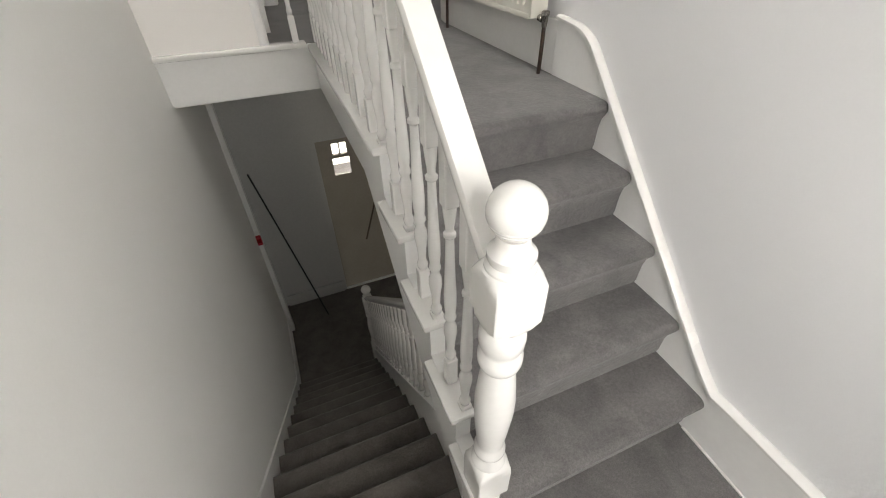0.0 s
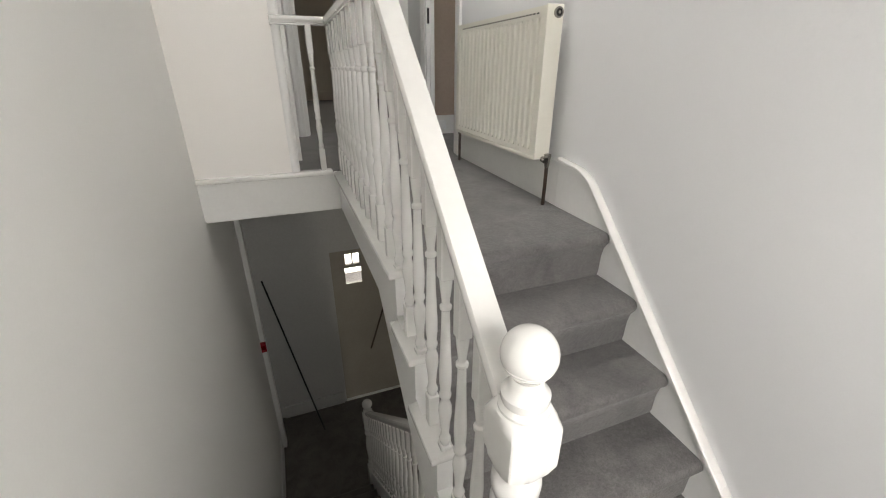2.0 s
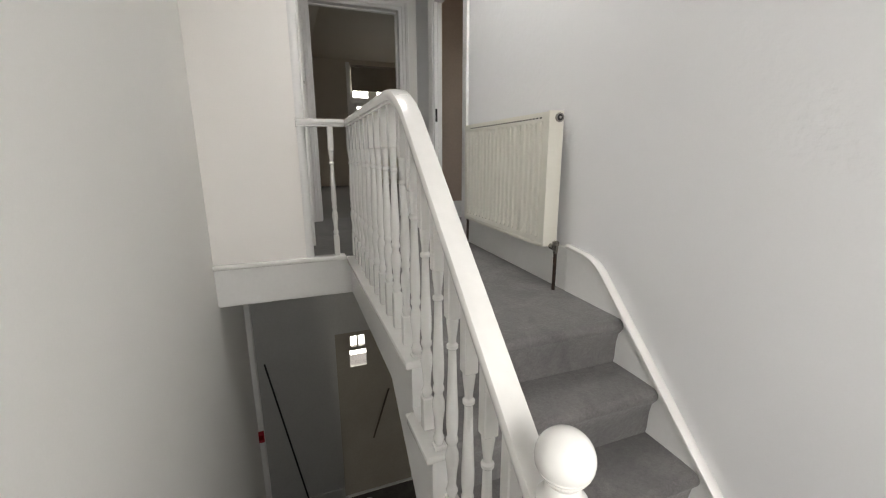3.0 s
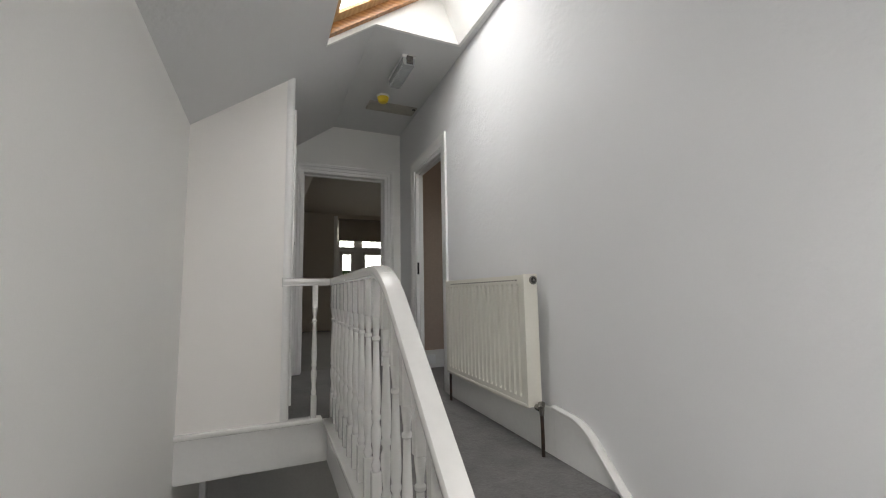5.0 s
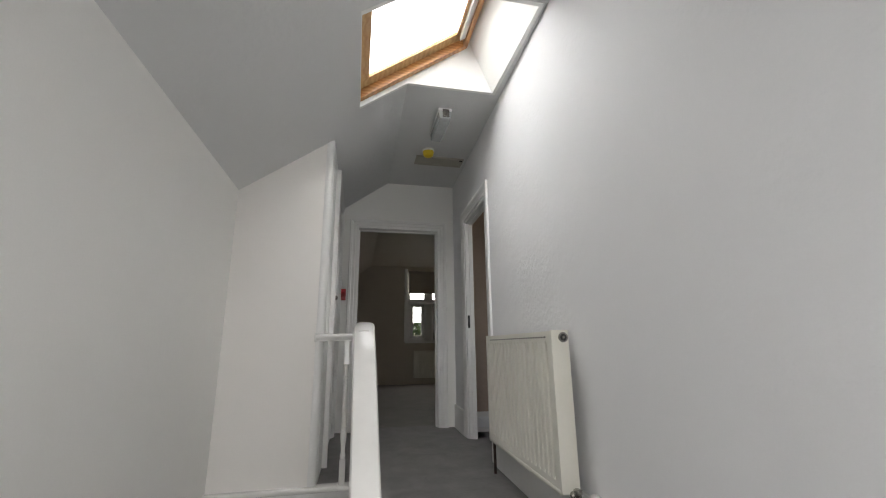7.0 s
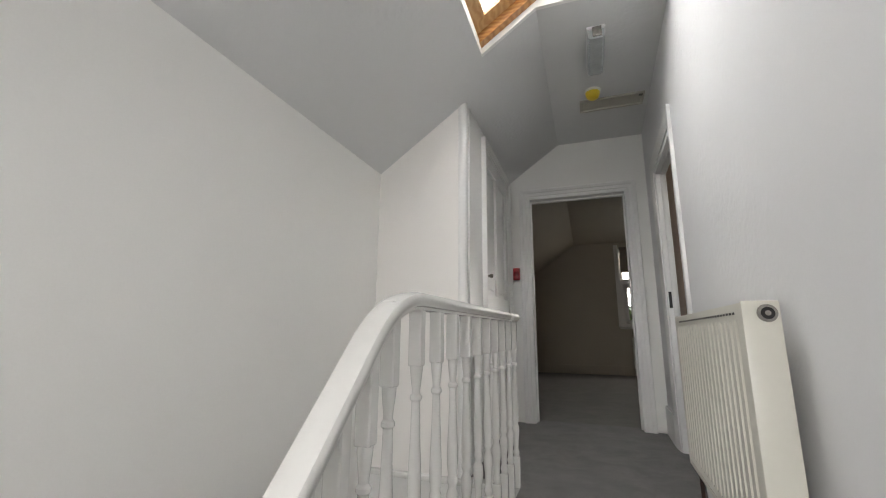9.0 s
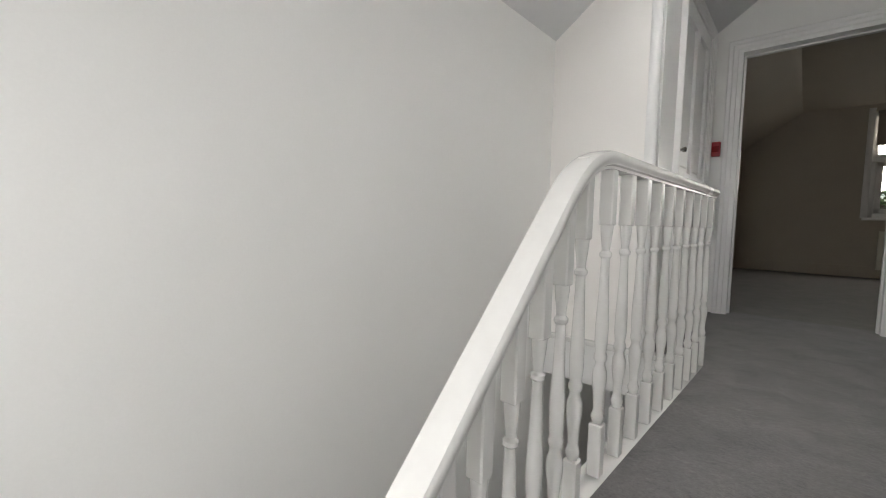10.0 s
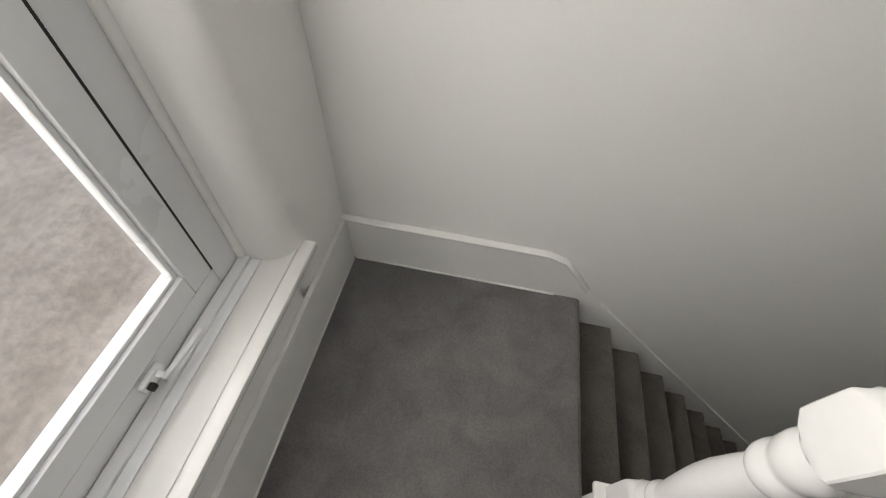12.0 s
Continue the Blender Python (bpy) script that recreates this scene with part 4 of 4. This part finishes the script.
bw = thing("window_bedroom", "white bedroom window half covered by a brown blind", "window")
tagged(bw, kind="structure")
fr = [(BWX0, BWX0 + 0.06), (BWX0 + 0.37, BWX0 + 0.55), (BWX0 + 1.09, BWX0 + 1.27), (BWX1 - 0.06, BWX1)]
part("window_frame", boxes(*[(a, b, YB + 0.06, YB + 0.13, BWZ0, BWZ1) for a, b in fr], (BWX0, BWX1, YB + 0.06, YB + 0.13, BWZ0, BWZ0 + 0.07), (BWX0, BWX1, YB + 0.06, YB + 0.13, BWZ1 - 0.06, BWZ1),
                           (BWX0, BWX1, YB + 0.055, YB + 0.135, 2.60, 2.70), bevel=0.006), M_TRIM, bw)
for (_, a), (b, _) in zip(fr, fr[1:]):
    part("casement", boxes((a, a + 0.065, YB + 0.05, YB + 0.1, BWZ0 + 0.07, 2.60), (b - 0.065, b, YB + 0.05, YB + 0.1, BWZ0 + 0.07, 2.60), (a, b, YB + 0.05, YB + 0.1, BWZ0 + 0.07, BWZ0 + 0.135), (a, b, YB + 0.05, YB + 0.1, 2.53, 2.60), bevel=0.004), M_TRIM, bw)
    p = part("pane", boxes((a, b, YB + 0.09, YB + 0.095, BWZ0 + 0.07, BWZ1 - 0.06)), M_GLASS, bw, smooth=0)
    p.visible_shadow = False
part("window_sill", boxes((BWX0 - 0.05, BWX1 + 0.05, YB - 0.06, YB + 0.06, BWZ0 - 0.03, BWZ0 + 0.004), bevel=0.006), M_TRIM, bw)
part("window_surround", boxes((BWX0 - 0.07, BWX0, YB - 0.02, YB + 0.0, BWZ0, BWZ1 + 0.05), (BWX1, BWX1 + 0.07, YB - 0.02, YB + 0.0, BWZ0, BWZ1 + 0.05), bevel=0.005), M_TRIM, bw)
bd = thing("roller_blind", "brown roller blind drawn half down", "blind")
part("cloth", boxes((BWX0 + 0.03, BWX1 - 0.03, YB - 0.012, YB - 0.008, 2.84, 3.27)), M_BLIND, bd)
part("bottom_bar", boxes((BWX0 + 0.03, BWX1 - 0.03, YB - 0.018, YB - 0.004, 2.82, 2.845), bevel=0.003), M_BLIND, bd)
rl = tube([(BWX0 + 0.02, YB - 0.03, 3.28), (BWX1 - 0.02, YB - 0.03, 3.28)], 0.022)
part("roller", rl, M_BLIND, bd)
rad2, _ = radiator("radiator_bedroom", "cream panel radiator under the bedroom window", -2.2, -1.15, 1.08, 1.62, 0.05, Matrix.Translation((0, YB, 0)) @ Matrix.Rotation(radians(90), 4, "Z"))

# ---- side room ----
# The opening in the near end wall is unseen, added for the fill lamp.
structure("wall_side_room", on_wall(boxes((0.061, 2.4, 3.40, 3.5, TOP, 3.6), (2.3, 2.4, 1.4, 3.4, TOP, 3.6), (0.12, 0.7, 1.3, 1.4, TOP, 3.6), (1.7, 2.4, 1.3, 1.4, TOP, 3.6), (0.7, 1.7, 1.3, 1.4, TOP, 1.8), (0.7, 1.7, 1.3, 1.4, 3.0, 3.6))), M_SIDEWALL, "tan painted side room wall", "wall")
structure("floor_side_room", on_wall(boxes((0.0, 2.4, DY0, DY1, TOP - 0.05, TOP + 0.001), (0.12, 2.4, 1.4, DY0, TOP - 0.05, TOP), (0.061, 2.4, DY1, 3.4, TOP - 0.05, TOP))), M_CARPET, "grey side room carpet", "floor")
structure("ceiling_side_room", on_wall(boxes((0.0, 2.4, 1.3, 3.5, CEIL, CEIL + 0.05))), M_ROOMWALL, "side room ceiling", "ceiling")
structure("skirting_side_room", on_wall(boxes((0.12, 2.3, 3.38, 3.40, TOP, TOP + 0.17), bevel=0.004)), M_TRIM, "white side room skirting", "skirting")

SO = thing("wall_socket", "white plastic double socket on the side room skirting", "socket", at=WR @ Matrix.Translation((0.20, 3.38, TOP + 0.085)))
part("plate", boxes((-0.072, 0.072, -0.009, 0, -0.043, 0.043), bevel=0.003), M_PVC, SO)
for sx in (-0.036, 0.036):
    part("switch", boxes((sx - 0.006, sx + 0.006, -0.013, -0.008, 0.012, 0.030), bevel=0.001), M_PVC, SO)

# ---- lower hall ----
LB = 3.76
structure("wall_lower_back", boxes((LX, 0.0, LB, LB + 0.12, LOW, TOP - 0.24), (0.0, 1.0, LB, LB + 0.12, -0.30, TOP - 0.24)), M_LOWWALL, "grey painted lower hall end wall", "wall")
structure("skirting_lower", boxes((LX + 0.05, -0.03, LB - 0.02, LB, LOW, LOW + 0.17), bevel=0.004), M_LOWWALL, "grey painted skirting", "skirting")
la = thing("doorway_lower", "white painted door frame in the lower hall wall", "door frame")
tagged(la, kind="structure")
part("jamb_moulding", boxes((LX, LX + 0.055, 3.30, 3.40, LOW, TOP - 0.26), bevel=0.006), M_TRIM, la)
ld = thing("lower_door", "stone-coloured glossy door with lit panes standing in for a window reflection", "door")
# Panes cut in the shape of a window's reflection on the gloss.
gl = [(0.165, 0.235, -0.49, -0.36), (0.25, 0.32, -0.49, -0.36), (0.15, 0.335, -0.73, -0.53)]
dm = boxes((0.0, 0.15, LB + 0.03, LB + 0.075, LOW + 0.012, -0.30), (0.335, 0.82, LB + 0.03, LB + 0.075, LOW + 0.012, -0.30), (0.15, 0.335, LB + 0.03, LB + 0.075, LOW + 0.012, -0.73),
           (0.15, 0.335, LB + 0.03, LB + 0.075, -0.53, -0.49), (0.15, 0.335, LB + 0.03, LB + 0.075, -0.36, -0.30), (0.15, 0.165, LB + 0.03, LB + 0.075, -0.49, -0.36),
           (0.235, 0.25, LB + 0.03, LB + 0.075, -0.49, -0.36), (0.32, 0.335, LB + 0.03, LB + 0.075, -0.49, -0.36))
part("leaf", dm, M_DOORLOW, ld, smooth=0)
for a, b, c, e in gl:
    p = part("pane", boxes((a, b, LB + 0.05, LB + 0.054, c, e)), M_GLASS, ld, smooth=0)
    p.visible_shadow = False
# Thin bright line at the door's foot, in white satin.
structure("trim_threshold", boxes((0.0, 0.9, LB - 0.005, LB + 0.07, LOW, LOW + 0.012), bevel=0.003), M_TRIM, "thin white strip along the foot of the lower door", "trim")


def pole(label, a, b, r, mat):
    th = tagged(link("window_pole", tube([a, Vector(a).lerp(Vector(b), 0.5), b], r), mat, 40), label, "pole")
    return th


pole("long thin dark pole leaning against the hall wall", (-0.32, 3.39, LOW + 0.008), (-0.71, LB - 0.012, -0.50), 0.009, M_DARK)
# Thin brown slanting line across the door, built as a rod.
part("slanting_rod", tube([(0.37, LB + 0.018, -1.68), (0.47, LB + 0.014, -1.38), (0.57, LB + 0.018, -1.08)], 0.010), M_BARK, ld, "thin brown slanting rod")

# ---- outside ----
structure("ground", boxes((-400, 400, -400, 400, -6.2, -6.0)), M_GROUND, "pale gravel yard round the house", "ground")
structure("roof_extension", boxes((-2.5, 3.0, -5.5, YE - 0.3, -2.2, -0.9)), M_GROUND, "flat gravelled roof below the landing window", "roof")
random.seed(7)


def tree(x, y, z, h, label):
    th = thing("tree", label, "tree", at=Matrix.Translation((x, y, z)))
    bm = bmesh.new()
    lathe([(0, 0.28), (h * 0.3, 0.2), (h * 0.7, 0.1), (h * 0.95, 0.03)], 10, bm)
    tips = []
    for i in range(14):
        a, q = random.uniform(0, 6.28), random.uniform(0.3, 0.8)
        s = Vector((0, 0, h * q))
        e = s + Vector((math.cos(a) * h * 0.3, math.sin(a) * h * 0.3, h * 0.2)) * random.uniform(0.6, 1.1)
        tube([s, s.lerp(e, 0.5) + Vector((0, 0, 0.15)), e], 0.05, 6, bm)
        tips += [s.lerp(e, t) for t in (0.4, 0.6, 0.8, 1.0, 1.1)]
    part("trunk", bm, M_BARK, th)
    verts, faces = [], []
    for i in range(14000):
        c = random.choice(tips) + Vector([random.gauss(0, h * 0.06) for _ in range(3)])
        u = Vector([random.gauss(0, 1) for _ in range(3)]).normalized()
        w = u.cross(Vector((random.random(), random.random(), 1))).normalized()
        s = random.uniform(0.06, 0.13)
        k = len(verts)
        verts += [c - u * s, c - w * s * 0.5, c + u * s, c + w * s * 0.5]
        faces.append((k, k + 1, k + 2, k + 3))
    me = bpy.data.meshes.new("crown")
    me.from_pydata([tuple(v) for v in verts], [], faces)
    me.materials.append(M_LEAF)
    cr = new("crown", me)
    cr.parent = th
    return th


tree(3.6, 17.0, -6.0, 13.0, "leafy green garden tree seen through the bedroom window")
tree(7.5, 23.0, -6.0, 9.0, "leafy green garden tree farther from the house")
